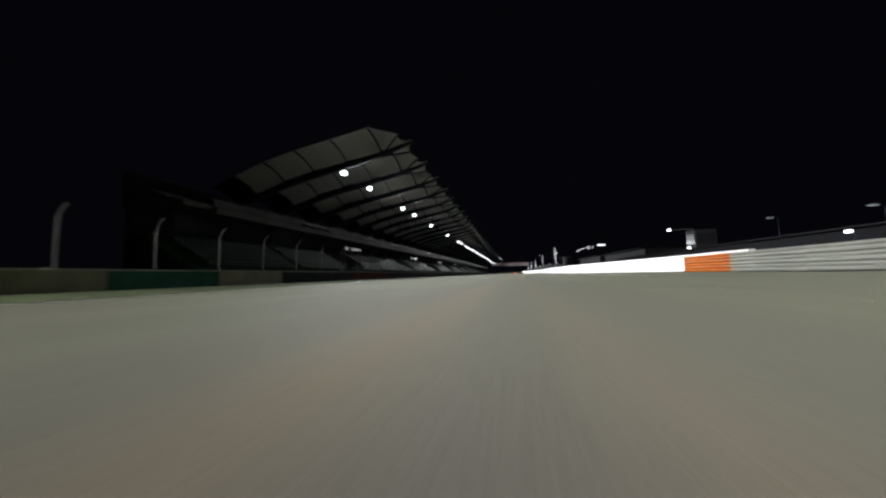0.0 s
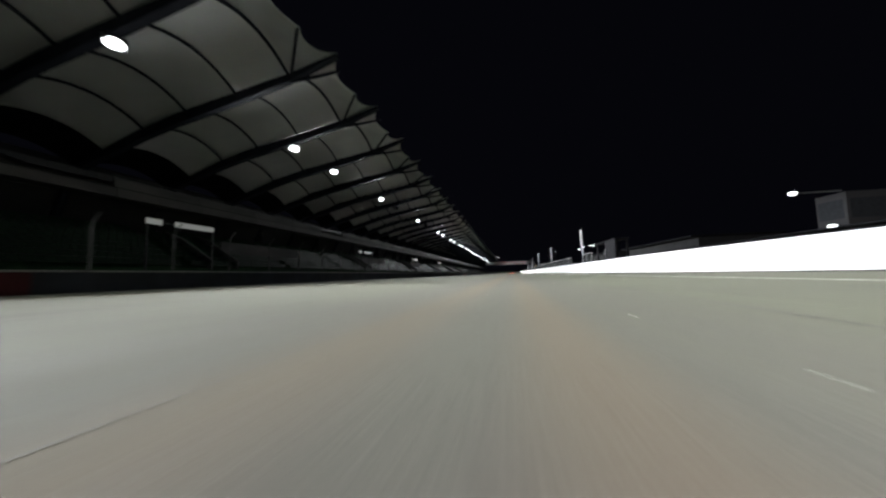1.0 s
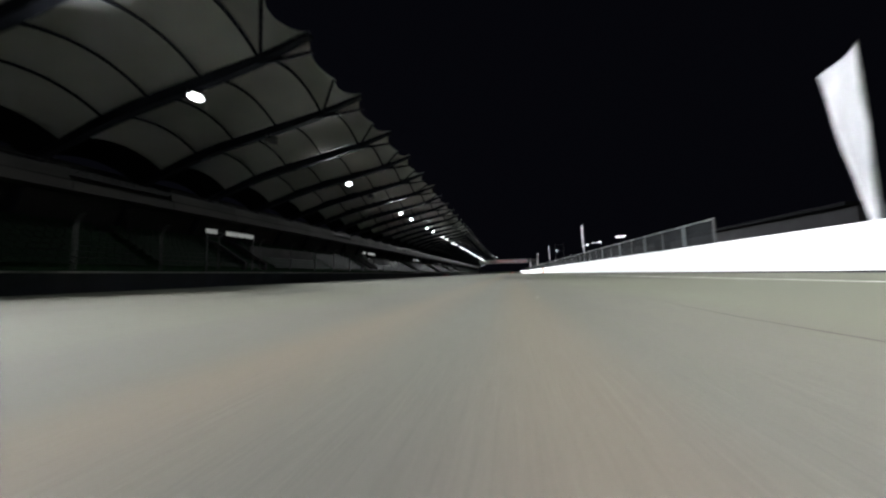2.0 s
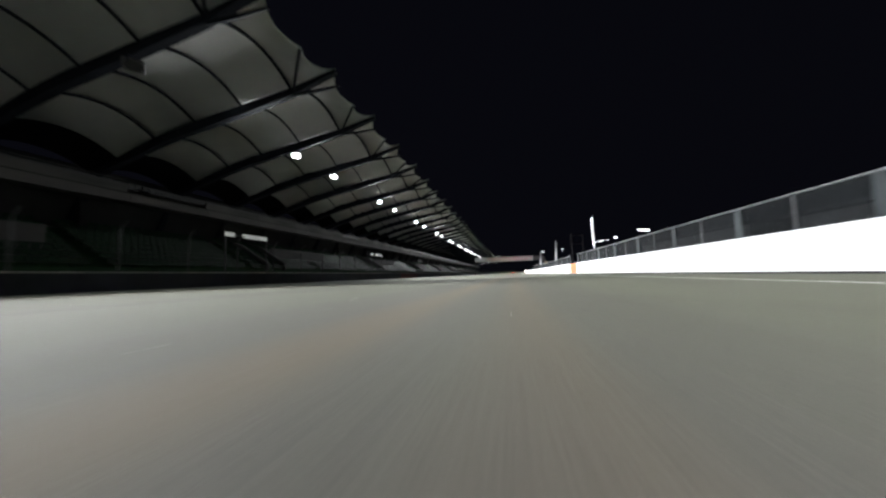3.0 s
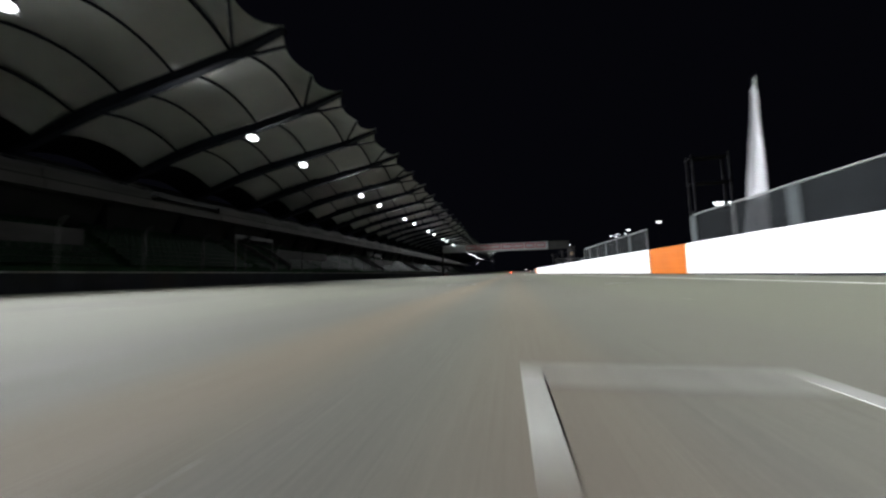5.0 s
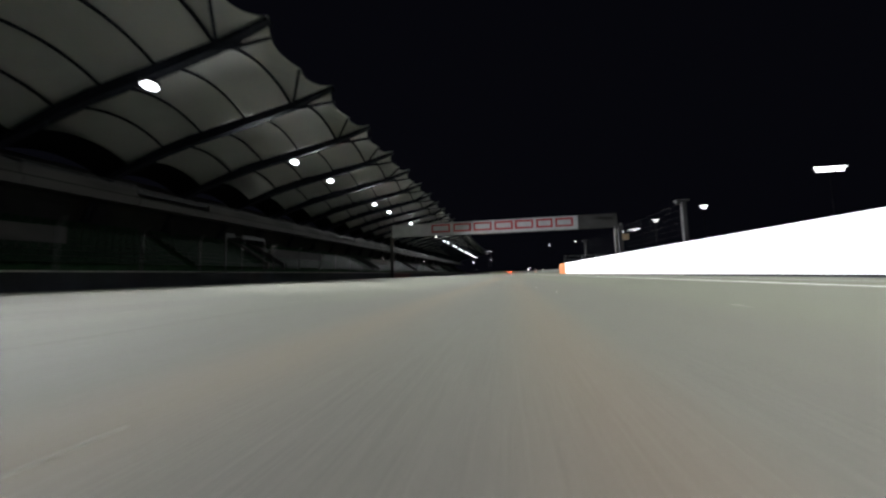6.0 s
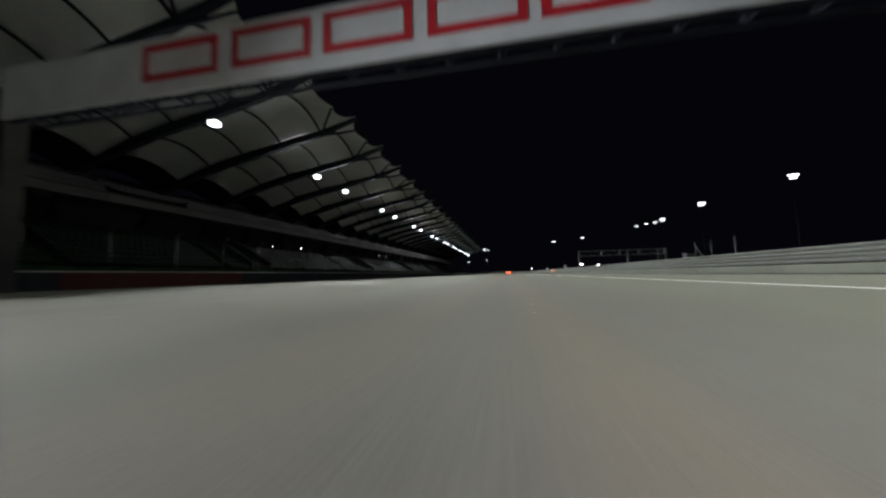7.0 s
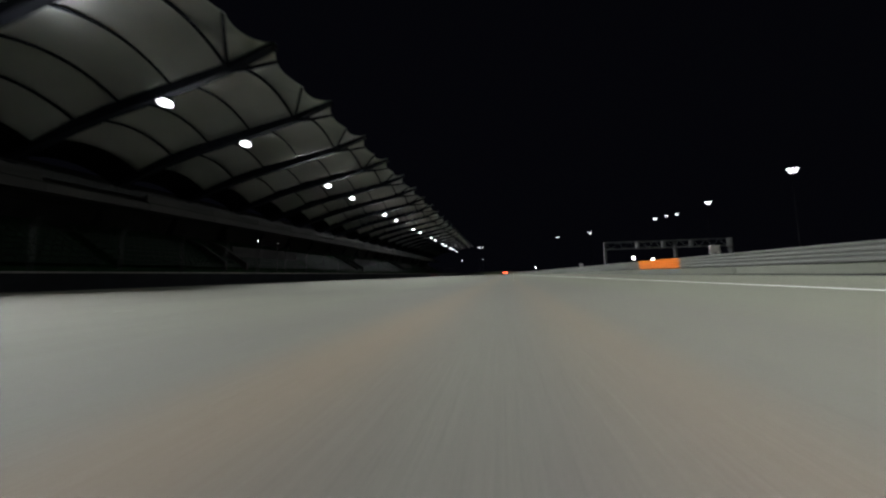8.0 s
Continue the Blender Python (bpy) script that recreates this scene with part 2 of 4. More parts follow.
def screen_material():
    """Smoky see-through screen of fine mesh."""
    m = material("debris_screen_mesh", (0.013, 0.015, 0.0165), (0.008, 0.009, 0.01), 1.2, 0.7, fine=30, stretch=(1, 1, 0.3), vary=0.25)
    m.node_tree.nodes["Principled BSDF"].inputs["Alpha"].default_value = 0.5
    m.node_tree.nodes["Principled BSDF"].inputs["Specular IOR Level"].default_value = 0.08
    return m


MEMBRANE = membrane_material()
SCREEN = screen_material()


# ---- mesh helpers ----
def mesh_of(name, bm, mat, smooth=False):
    bmesh.ops.recalc_face_normals(bm, faces=bm.faces)
    me = bpy.data.meshes.new(name)
    bm.to_mesh(me)
    bm.free()
    me.materials.append(mat)
    if smooth:
        me.shade_smooth()
    return me


def part(name, bm, mat, parent=None, label="", smooth=False):
    ob = new(name, bm if isinstance(bm, bpy.types.Mesh) else mesh_of(name, bm, mat, smooth))
    ob.parent = parent
    if label:
        tagged(ob, label)
    return ob


def thing(name, at, label, category, group="", kind=""):
    ob = new(name)
    ob.empty_display_size = 0.2
    ob.matrix_basis = Matrix.Translation(at)
    return tagged(ob, label, category, group, kind)


def add_box(bm, a, b, bevel=0.0):
    a, b = [min(p, q) for p, q in zip(a, b)], [max(p, q) for p, q in zip(a, b)]
    new_verts = bmesh.ops.create_cube(bm, size=1)["verts"]
    for v in new_verts:
        v.co = Vector([(a[i] + b[i]) / 2 + v.co[i] * (b[i] - a[i]) for i in range(3)])
    if bevel:
        edges = {e for v in new_verts for e in v.link_edges}
        bmesh.ops.bevel(bm, geom=list(edges), offset=bevel, segments=2, affect="EDGES", profile=0.6)


def boxed(*boxes, bevel=0.0):
    bm = bmesh.new()
    for a, b in boxes:
        add_box(bm, a, b, bevel)
    return bm


def add_tube(bm, points, radius, sides=8, flat=1.0):
    """A tube along points; radius may be a list; flat squeezes it sideways."""
    points = [Vector(p) for p in points]
    rings = []
    for i, p in enumerate(points):
        way = (points[min(i + 1, len(points) - 1)] - points[max(i - 1, 0)]).normalized()
        side = way.cross(Vector((0, 0, 1)))
        side = side.normalized() if side.length > 1e-3 else Vector((1, 0, 0))
        up = side.cross(way).normalized()
        r = radius[i] if isinstance(radius, (list, tuple)) else radius
        rings.append([bm.verts.new(p + side * (math.cos(k * math.tau / sides) * r * flat) + up * (math.sin(k * math.tau / sides) * r)) for k in range(sides)])
    for a, b in zip(rings, rings[1:]):
        for k in range(sides):
            bm.faces.new((a[k], a[(k + 1) % sides], b[(k + 1) % sides], b[k]))
    bm.faces.new(rings[0])
    bm.faces.new(rings[-1])


def tubed(points, radius, sides=8, flat=1.0):
    bm = bmesh.new()
    add_tube(bm, points, radius, sides, flat)
    return bm


def extruded(profile, y0, y1, steps=1):
    """A closed profile of (x, z) drawn out along y."""
    bm = bmesh.new()
    rings = [[bm.verts.new((x, y0 + (y1 - y0) * s / steps, z)) for x, z in profile] for s in range(steps + 1)]
    for a, b in zip(rings, rings[1:]):
        for k in range(len(profile)):
            bm.faces.new((a[k], a[(k + 1) % len(profile)], b[(k + 1) % len(profile)], b[k]))
    bm.faces.new(rings[0])
    bm.faces.new(rings[-1])
    return bm


def road_z(x):
    """Height of the track across its width: a shallow dish."""
    if x < -3:
        return 0.07 + 0.04 * min(1, (-3 - x) / 11)
    if x > 3.5:
        return 0.07 + 0.1 * min(1, (x - 3.5) / 5)
    return 0.07


# ---- ground ----
def build_ground():
    xs = [-2500, -400, -60, -15.5] + [-15 + 0.75 * i for i in range(33)] + [12, 30, 90, 400, 2500]
    ys = [-800, -60, 0, 60, 120, 180, 240, 300, 400, 650, 1200, 4000]
    bm = bmesh.new()
    grid = [[bm.verts.new((x, y, road_z(x))) for x in xs] for y in ys]
    for a, b in zip(grid, grid[1:]):
        for i in range(len(xs) - 1):
            bm.faces.new((a[i], a[i + 1], b[i + 1], b[i]))
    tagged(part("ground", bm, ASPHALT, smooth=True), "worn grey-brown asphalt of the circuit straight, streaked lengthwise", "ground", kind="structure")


def build_far_bank():
    bm = bmesh.new()
    rows = []
    for i in range(60):
        x = -160 + 8 * i
        h = 2.6 + 0.7 * math.sin(i * 0.7) + 0.4 * math.sin(i * 1.9)
        y = 640 + 0.0012 * (x - 60) ** 2 * -1
        rows.append([bm.verts.new(p) for p in ((x, y - 30, 0.1), (x, y - 12, h * 0.55), (x, y, h), (x, y + 25, 0.1))])
    for a, b in zip(rows, rows[1:]):
        for k in range(3):
            bm.faces.new((a[k], a[k + 1], b[k + 1], b[k]))
    tagged(part("bank", bm, GRASS, smooth=True), "low grass bank past the end of the straight", "bank", kind="structure")


def strip(name, points, mat, label, parent=None, lift=0.004):
    """A flat strip on the road: points (x, y, half width)."""
    bm = bmesh.new()
    pairs = [(bm.verts.new((x - w, y, road_z(x - w) + lift)), bm.verts.new((x + w, y, road_z(x + w) + lift))) for x, y, w in points]
    for (a, b), (c, d) in zip(pairs, pairs[1:]):
        bm.faces.new((a, b, d, c))
    ob = part(name, bm, mat, parent)
    return ob if parent else tagged(ob, label, name.replace("_", " "), kind="structure")


def edge_x(y):
    """The edge line swings out to the wall where the straight begins."""
    s = min(1, max(0, (y - 12) / 20))
    return -7.6 - 6.5 * s * s * (3 - 2 * s)


def build_markings():
    strip("edge_line", [(edge_x(y), y, 0.13) for y in range(-40, 40, 2)] + [(-14.1, y, 0.07) for y in range(40, 700, 40)], LINE_PAINT,
          "worn white painted line along the track edge")
    ys, xs = (16, 50, 97, 149, 222, 250, 280, 700), (5.95, 5.72, 5.95, 6.65, 6.68, 6.88, 7.0, 7.0)
    strip("edge_line", [(float(np.interp(y, ys, xs)), y, 0.06) for y in range(16, 700, 6)], LINE_WHITE, "white painted line beside the pit wall")
    strip("edge_line", [(7.5, y, 0.035) for y in range(186, 238, 6)], LINE_PAINT, "thin second white line at the foot of the pit wall")
    bm = bmesh.new()
    rows = [(-14.45, edge_x(y) - 0.12, y) for y in range(-40, 33, 2)]
    pairs = [(bm.verts.new((a, y, road_z(a) + 0.012)), bm.verts.new((b, y, road_z(b) + 0.012))) for a, b, y in rows]
    for (a, b), (c, d) in zip(pairs, pairs[1:]):
        bm.faces.new((a, b, d, c))
    tagged(part("verge", bm, GRASS), "narrow strip of short grass below the trackside wall", "grass", kind="structure")
    back = boxed(((-27.9, -40, 0.0), (-15.2, 452, 0.125)))
    tagged(part("verge", back, GRASS), "dark grass apron behind the trackside wall", "grass", kind="structure")
    # tar seams, each a spindle with ragged edges
    rng = random.Random(4)
    for x, y0, y1, w in ((1.06, 20.9, 24.6, 0.024), (2.82, 143.9, 145.8, 0.016), (2.4, 58, 64, 0.01), (2.53, 113.3, 115.2, 0.014), (2.5, 101, 104.5, 0.012),
                         (3.2, 46, 48.5, 0.014), (1.75, 45.2, 46.2, 0.008), (0.5, 197, 202, 0.004), (-3.2, 143.4, 144.4, 0.02)):
        n = 16
        strip("tar_seam", [(x + 0.03 * math.sin(i * 0.9) + rng.uniform(-0.008, 0.008), y0 + (y1 - y0) * i / n,
                            0.0015 + w * math.sin(math.pi * i / n) * rng.uniform(0.75, 1.1)) for i in range(n + 1)], TAR,
              "thin dark tar seam along the asphalt")
    # faint rubber streaks laid down along the straight
    for x, y0, y1, w, slant in ((-0.38, 22.5, 37, 0.002, 0.004), (2.2, 29, 42, 0.02, 0.012), (0.42, 128, 144, 0.02, 0.01)):
        n = 40
        strip("tyre_mark", [(x + slant * (y1 - y0) * i / n + 0.02 * math.sin(i * 0.7) + rng.uniform(-0.01, 0.01) * min(1, w * 20), y0 + (y1 - y0) * i / n,
                             0.001 + w * math.sin(math.pi * i / n) ** 0.5 * rng.uniform(0.7, 1.1)) for i in range(n + 1)], TYRE_MARK,
              "faint dark rubber streak along the asphalt", lift=0.003)
    # near-black strip paints the shadow along the foot of the pit wall
    strip("wall_foot_shade", [(wall_x(18 + 5.35 * i) - 0.2, 18 + 5.35 * i, 0.19) for i in range(41)], SHADE_BLACK, "near-black strip painting the shade at the foot of the pit wall")


def build_stone_chips():
    """Loose pale chips lying on the asphalt."""
    rng = random.Random(21)
    verts, faces = [], []
    for _ in range(520):
        x, y = rng.uniform(-5, 7.5), rng.uniform(2, 300)
        z, r, h = road_z(x) + 0.002, rng.uniform(0.004, 0.009), rng.uniform(0.004, 0.008)
        turn = rng.uniform(0, 6.3)
        k = len(verts)
        for lift, size in ((0, r), (h, r * 0.6)):
            verts += [(x + size * math.cos(turn + c) * rng.uniform(0.8, 1.2), y + size * math.sin(turn + c) * rng.uniform(0.8, 1.2), z + lift) for c in (0, 1.4, 3.0, 4.7)]
        faces += [(k + 4, k + 5, k + 6, k + 7)] + [(k + c, k + (c + 1) % 4, k + 4 + (c + 1) % 4, k + 4 + c) for c in range(4)]
    me = bpy.data.meshes.new("stone_chips")
    me.from_pydata(verts, [], faces)
    me.materials.append(CAP)
    tagged(new("stone_chips", me), "small pale stone chips scattered over the asphalt", "gravel", kind="stuff")


def build_grid_slots():
    for x, y, n in ((0.93, 105.9, 7), (2.72, 110.4, 7), (4.72, 117.0, 6)):
        for i in range(n):
            yy = y + 13.08 * i
            xx = x + 0.0075 * (yy - 149.5)
            slot = thing("grid_slot", (xx, yy, road_z(xx) + 0.0035), "white painted starting grid bracket on the asphalt", "road marking", "starting grid brackets")
            for name, a, b in (("front_line", (-0.39, -0.06), (0.39, 0.0)), ("side_line", (-0.39, -0.5), (-0.33, -0.06)), ("side_line", (0.33, -0.5), (0.39, -0.06))):
                part(name, boxed(((*a, -0.003), (*b, 0.0005))), LINE_PAINT, slot)


# ---- pit wall side ----
WALL_X = 8.6


def wall_x(y):
    """The pit wall stands further out where the straight begins."""
    s = min(1, max(0, (54 - y) / 36))
    return WALL_X + 2.8 * s * s * (3 - 2 * s)


GATE_A, GATE_B, GATE_C = (129.0, 132.6), (174.4, 177.4), (231.9, 235.6)


def build_pit_wall():
    gates = [GATE_A, GATE_B, GATE_C]
    wall = thing("wall_pit", (WALL_X, 18.4, 0.16), "white painted concrete pit wall along the straight", "wall", kind="structure")
    spans = [(18.4, GATE_A[0]), (GATE_A[1], GATE_B[0]), (GATE_B[1], GATE_C[0])]
    shared, feet = {}, {}
    for a, b in spans:
        n = round((b - a) / 3.9)
        w = (b - a) / n
        key = round(w, 3)
        if key not in shared:
            profile = [(0, 0.05), (0.0, 1.02), (0.03, 1.09), (0.27, 1.09), (0.3, 1.02), (0.3, 0.05)]
            shared[key] = mesh_of("wall_panel", extruded(profile, 0.004, w - 0.004), WHITE_WALL)
            # near-black box below each panel stands in for its contact shade
            feet[key] = mesh_of("plinth", boxed(((0.03, 0.004, 0.0), (0.27, w - 0.004, 0.046))), SHADE_BLACK)
        for i in range(n):
            y, out = a + w * i, wall_x(a + w * i)
            panel = part("wall_panel", shared[key], None, wall)
            part("plinth", feet[key], None, panel, "near-black strip standing in for shade under the panel")
            panel.location, panel.rotation_euler = (out - WALL_X, y - 18.4, 0), (0, 0, math.atan((out - wall_x(y + w)) / w))
    for a, b in gates:
        gate = thing("wall_gate", (wall_x(a), a, 0.16), "orange painted steel gate closing a gap in the pit wall", "gate", "orange gates")
        part("gate_panel", boxed(((0.02, 0.02, 0.03), (0.1, b - a - 0.02, 1.08)), bevel=0.012), ORANGE, gate)
        for z in (0.28, 0.56, 0.84):
            part("gate_rib", boxed(((-0.012, 0.03, z), (0.018, b - a - 0.03, z + 0.035)), bevel=0.006), ORANGE, gate)
        for y in (0.05, b - a - 0.13):
            part("gate_post", boxed(((0.1, y, 0), (0.2, y + 0.08, 1.03)), bevel=0.008), GALV, gate)


def w_beam(length):
    """One corrugated guard-rail beam, face towards -x."""
    prof = [(0.0, -0.155), (-0.02, -0.15), (-0.075, -0.105), (-0.075, -0.06), (-0.015, -0.02), (-0.015, 0.02), (-0.075, 0.06), (-0.075, 0.105), (-0.02, 0.15), (0.0, 0.155)]
    back = [(x + 0.006, z) for x, z in reversed(prof)]
    return mesh_of("beam", extruded(prof + back, 0, length), RAIL)


def build_guard_rail(x, y0, y1, label, orange=(), low_wall=False):
    rail = thing("guard_rail", (x, y0, road_z(x)), label, "guard rail", "guard rails")
    step, beam, post = 4.0, w_beam(4.05), mesh_of("post", boxed(((0.02, -0.05, 0), (0.12, 0.05, 0.68 if low_wall else 0.88)), bevel=0.008), GALV)
    block = mesh_of("base_block", boxed(((-0.15, 0.01, 0.03), (0.15, 3.99, 0.25)), bevel=0.02), BASE_BLOCK)
    # near-black strip draws the contact shade where the block meets the ground
    foot = mesh_of("foot", boxed(((-0.13, 0.0, -0.05), (0.13, 4.0, 0.034))), SHADE_BLACK)
    if low_wall:
        beam.materials[0] = RAIL_DIM
    hot = beam.copy()
    hot.materials[0] = ORANGE
    n = int((y1 - y0) / step + 0.01)
    for i in range(n):
        y = i * step
        part("post", post, None, rail).location = (0, y, 0)
        for z in (0.38, 0.6) if low_wall else (0.16, 0.455, 0.75):
            rail_part = part("beam", hot if any(a <= y0 + y < b for a, b in orange) else beam, None, rail)
            rail_part.location, rail_part.scale = (-0.001 * (i % 2), y, z), (1, 1, 0.74 if low_wall else 0.93)
        if low_wall:
            base = part("base_block", block, None, rail)
            base.location = (-0.35, y, 0)
            part("foot", foot, None, base, "near-black strip painting the shade under the base block")


def build_screens():
    for a, b in ((63.6, 67.6), (74.0, GATE_A[0] - 0.3), (GATE_A[1] + 0.3, GATE_B[0] - 0.4), (GATE_B[1] + 0.4, 190.0)):
        fence = thing("debris_screen", (WALL_X + 0.15, a, 1.25), "grey see-through debris screen standing on the pit wall", "fence", "pit wall screens")
        n = round((b - a) / 2.0)
        w = (b - a) / n
        pane = mesh_of("screen_panel", boxed(((-0.006, 0.03, 0.03), (0.006, w - 0.03, 0.9))), SCREEN)
        post = mesh_of("post", boxed(((-0.03, -0.03, 0), (0.03, 0.03, 0.94)), bevel=0.006), POST_STEEL)
        plate = mesh_of("clamp_plate", boxed(((-0.045, -0.16, 0.04), (-0.034, 0.16, 0.9)), bevel=0.003), PLATE)
        for i in range(n + 1):
            part("post", post, None, fence).location = (0, w * i, 0)
            if i < n:
                part("screen_panel", pane, None, fence).location = (0, w * i, 0)
            if i % 2 == 1:
                part("clamp_plate", plate, None, fence, "").location = (0, w * i, 0)
        part("top_rail", tubed([(0, -0.03, 0.94), (0, b - a + 0.03, 0.94)], 0.028, 8), GALV, fence)


def banner_mesh(turn, spire=False):
    bm = bmesh.new()
    rows, cols = 18, 5
    verts = []
    for i in range(rows + 1):
        s = i / rows
        width = 0.1 + 0.5 * (1 - s) ** 1.3 if spire else 0.2 + 0.62 * s
        ring = []
        for j in range(cols + 1):
            u = j / cols
            bulge = 0.06 * math.sin(3.1 * s + 5 * u) + 0.03 * math.sin(9 * s + 3 * u)
            ring.append(bm.verts.new((math.cos(turn) * width * u - math.sin(turn) * bulge, math.sin(turn) * width * u + math.cos(turn) * bulge, 0.75 + 4.5 * s - 0.3 * u * s ** 4)))
        verts.append(ring)
    for a, b in zip(verts, verts[1:]):
        for j in range(cols):
            bm.faces.new((a[j], a[j + 1], b[j + 1], b[j]))
    bmesh.ops.solidify(bm, geom=bm.faces[:], thickness=0.012)
    return bm


def build_banners():
    for y, turn, spire in ((69.0, 1.7, False), (95.95, 1.68, False), (123.3, 1.62, False), (146.3, 2.2, True), (171.4, 2.4, True)):
        flag = thing("feather_banner", (WALL_X + 0.55, y, 0.17), "tall white spire-shaped banner on a pole behind the pit wall" if spire else "tall white feather banner on a pole behind the pit wall", "banner", "feather banners")
        part("pole", tubed([(0, 0, 0), (0, 0, 3.2), (-0.01, 0, 4.8), (-0.03, 0, 5.28)], [0.03, 0.022, 0.014, 0.008], 8), GALV, flag)
        part("base", tubed([(0, 0, 0), (0, 0, 0.06), (0, 0, 0.2)], [0.22, 0.2, 0.05], 12), DARK_STEEL, flag)
        part("sail", banner_mesh(turn, spire), BANNER, flag, smooth=True)


def floodlight_head(parent, at, aim, wide, high, lit=True, face="lens"):
    """A dark housing with cooling ribs, bracket and glass, facing along aim."""
    turn = look((0, 0, 0), aim).to_euler()
    bm = boxed(((-wide / 2, -high / 2, 0.0), (wide / 2, high / 2, 0.22)), bevel=0.04)
    for k in range(5):
        x = -wide * 0.36 + k * wide * 0.18
        add_box(bm, (x - 0.012, -high * 0.4, 0.2), (x + 0.012, high * 0.4, 0.3))
    body = part("housing", bm, HOUSING, parent)
    body.location, body.rotation_euler = at, turn
    n = 20
    glass = bmesh.new()
    ring = [glass.verts.new((math.cos(k * math.tau / n) * wide * 0.45, math.sin(k * math.tau / n) * high * 0.43, -0.012)) for k in range(n)]
    back = [glass.verts.new((v.co.x, v.co.y, 0.0)) for v in ring]
    glass.faces.new(ring)
    for k in range(n):
        glass.faces.new((ring[k], ring[(k + 1) % n], back[(k + 1) % n], back[k]))
    lens = part(face, glass, LAMP_GLOW if lit else DARK_GLASS, parent, "glowing white lamp glass" if lit else "unlit lamp glass")
    lens.location, lens.rotation_euler = at, turn
    return body


def build_pole_lights():
    rows = [(73.4, 282.5, 21.5), (73.4, 328.2, 22.4), (72.3, 363.5, 23.2), (78.8, 406.6, 24.4), (114.3, 512.8, 36.5), (107.0, 512.0, 35.0), (120.0, 511.0, 37.0), (46, 526, 26.5), (72, 537, 30), (-18, 605, 28), (-14, 605, 28), (-42, 660, 17), (-23, 760, 23)]
    for x, y, h in rows:
        mast = thing("floodlight_mast", (x, y, road_z(x)), "tall dark floodlight mast with lit lamp heads", "lamp", "floodlight masts")
        part("mast", tubed([(0, 0, 0), (0, 0, h * 0.5), (0, 0, h)], [0.14, 0.1, 0.06], 10), SHADE_BLACK, mast)
        side = -1 if x > 0 else 1
        count = 7 if y < 290 else 3
        half = (count - 1) * 0.45
        part("crossarm", boxed(((-half - 0.4, -0.1, h - 0.12), (half + 0.4, 0.1, h + 0.02)), ((-half, -0.08, h - 0.7), (half, 0.08, h - 0.6)), bevel=0.01), HOUSING, mast)
        for k in range(count):
            floodlight_head(mast, (-half + 0.9 * k, -0.28, h + 0.1), (side * 0.6, -0.7, -0.36), 0.58, 0.48)
        for k in range(count - 1):
            floodlight_head(mast, (-half + 0.45 + 0.9 * k, -0.28, h - 0.62), (side * 0.6, -0.7, -0.36), 0.58, 0.48)


def build_added_masts_and_pit_lamps():
    # these two masts are added out of view to carry the start beams
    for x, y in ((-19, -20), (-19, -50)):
        mast = thing("floodlight_mast", (x, y, road_z(x)), "unseen floodlight mast added to light the start of the straight", "lamp", "floodlight masts")
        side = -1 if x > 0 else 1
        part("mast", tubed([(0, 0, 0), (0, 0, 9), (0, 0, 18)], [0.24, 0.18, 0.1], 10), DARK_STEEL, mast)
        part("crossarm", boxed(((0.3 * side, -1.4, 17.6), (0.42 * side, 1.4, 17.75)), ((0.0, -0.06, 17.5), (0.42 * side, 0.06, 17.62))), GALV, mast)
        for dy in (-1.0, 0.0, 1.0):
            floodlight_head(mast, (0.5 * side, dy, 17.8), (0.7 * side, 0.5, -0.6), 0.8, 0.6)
    low = thing("pit_lamp_post", (22.0, 26.2, 0.16), "short lamp post with a small lit lamp beside the pit lane", "lamp", "pit lamp posts")
    part("post", tubed([(0.3, 0, 0), (0.3, 0, 2.3), (0, 0, 2.45)], [0.06, 0.05, 0.04], 8), DARK_STEEL, low)
    floodlight_head(low, (-0.05, -0.05, 2.4), (-0.5, -0.8, -0.35), 0.42, 0.2)
    for y, z in ((43.0, 6.4), (57.0, 7.4)):
        lamp = thing("pit_lamp_post", (38.6, y, 0.16), "lamp post with a small downward lamp behind the pits", "lamp", "pit lamp posts")
        part("post", tubed([(0.9, 0, 0), (0.9, 0, z), (0.0, 0, z + 0.2)], [0.1, 0.07, 0.05], 8), DARK_STEEL, lamp)
        part("hood", boxed(((-0.5, -0.3, z + 0.12), (0.3, 0.3, z + 0.26)), bevel=0.03), HOUSING, lamp)
        part("glass", boxed(((-0.42, -0.24, z + 0.09), (0.22, 0.24, z + 0.118))), HOOD_GLOW, lamp)


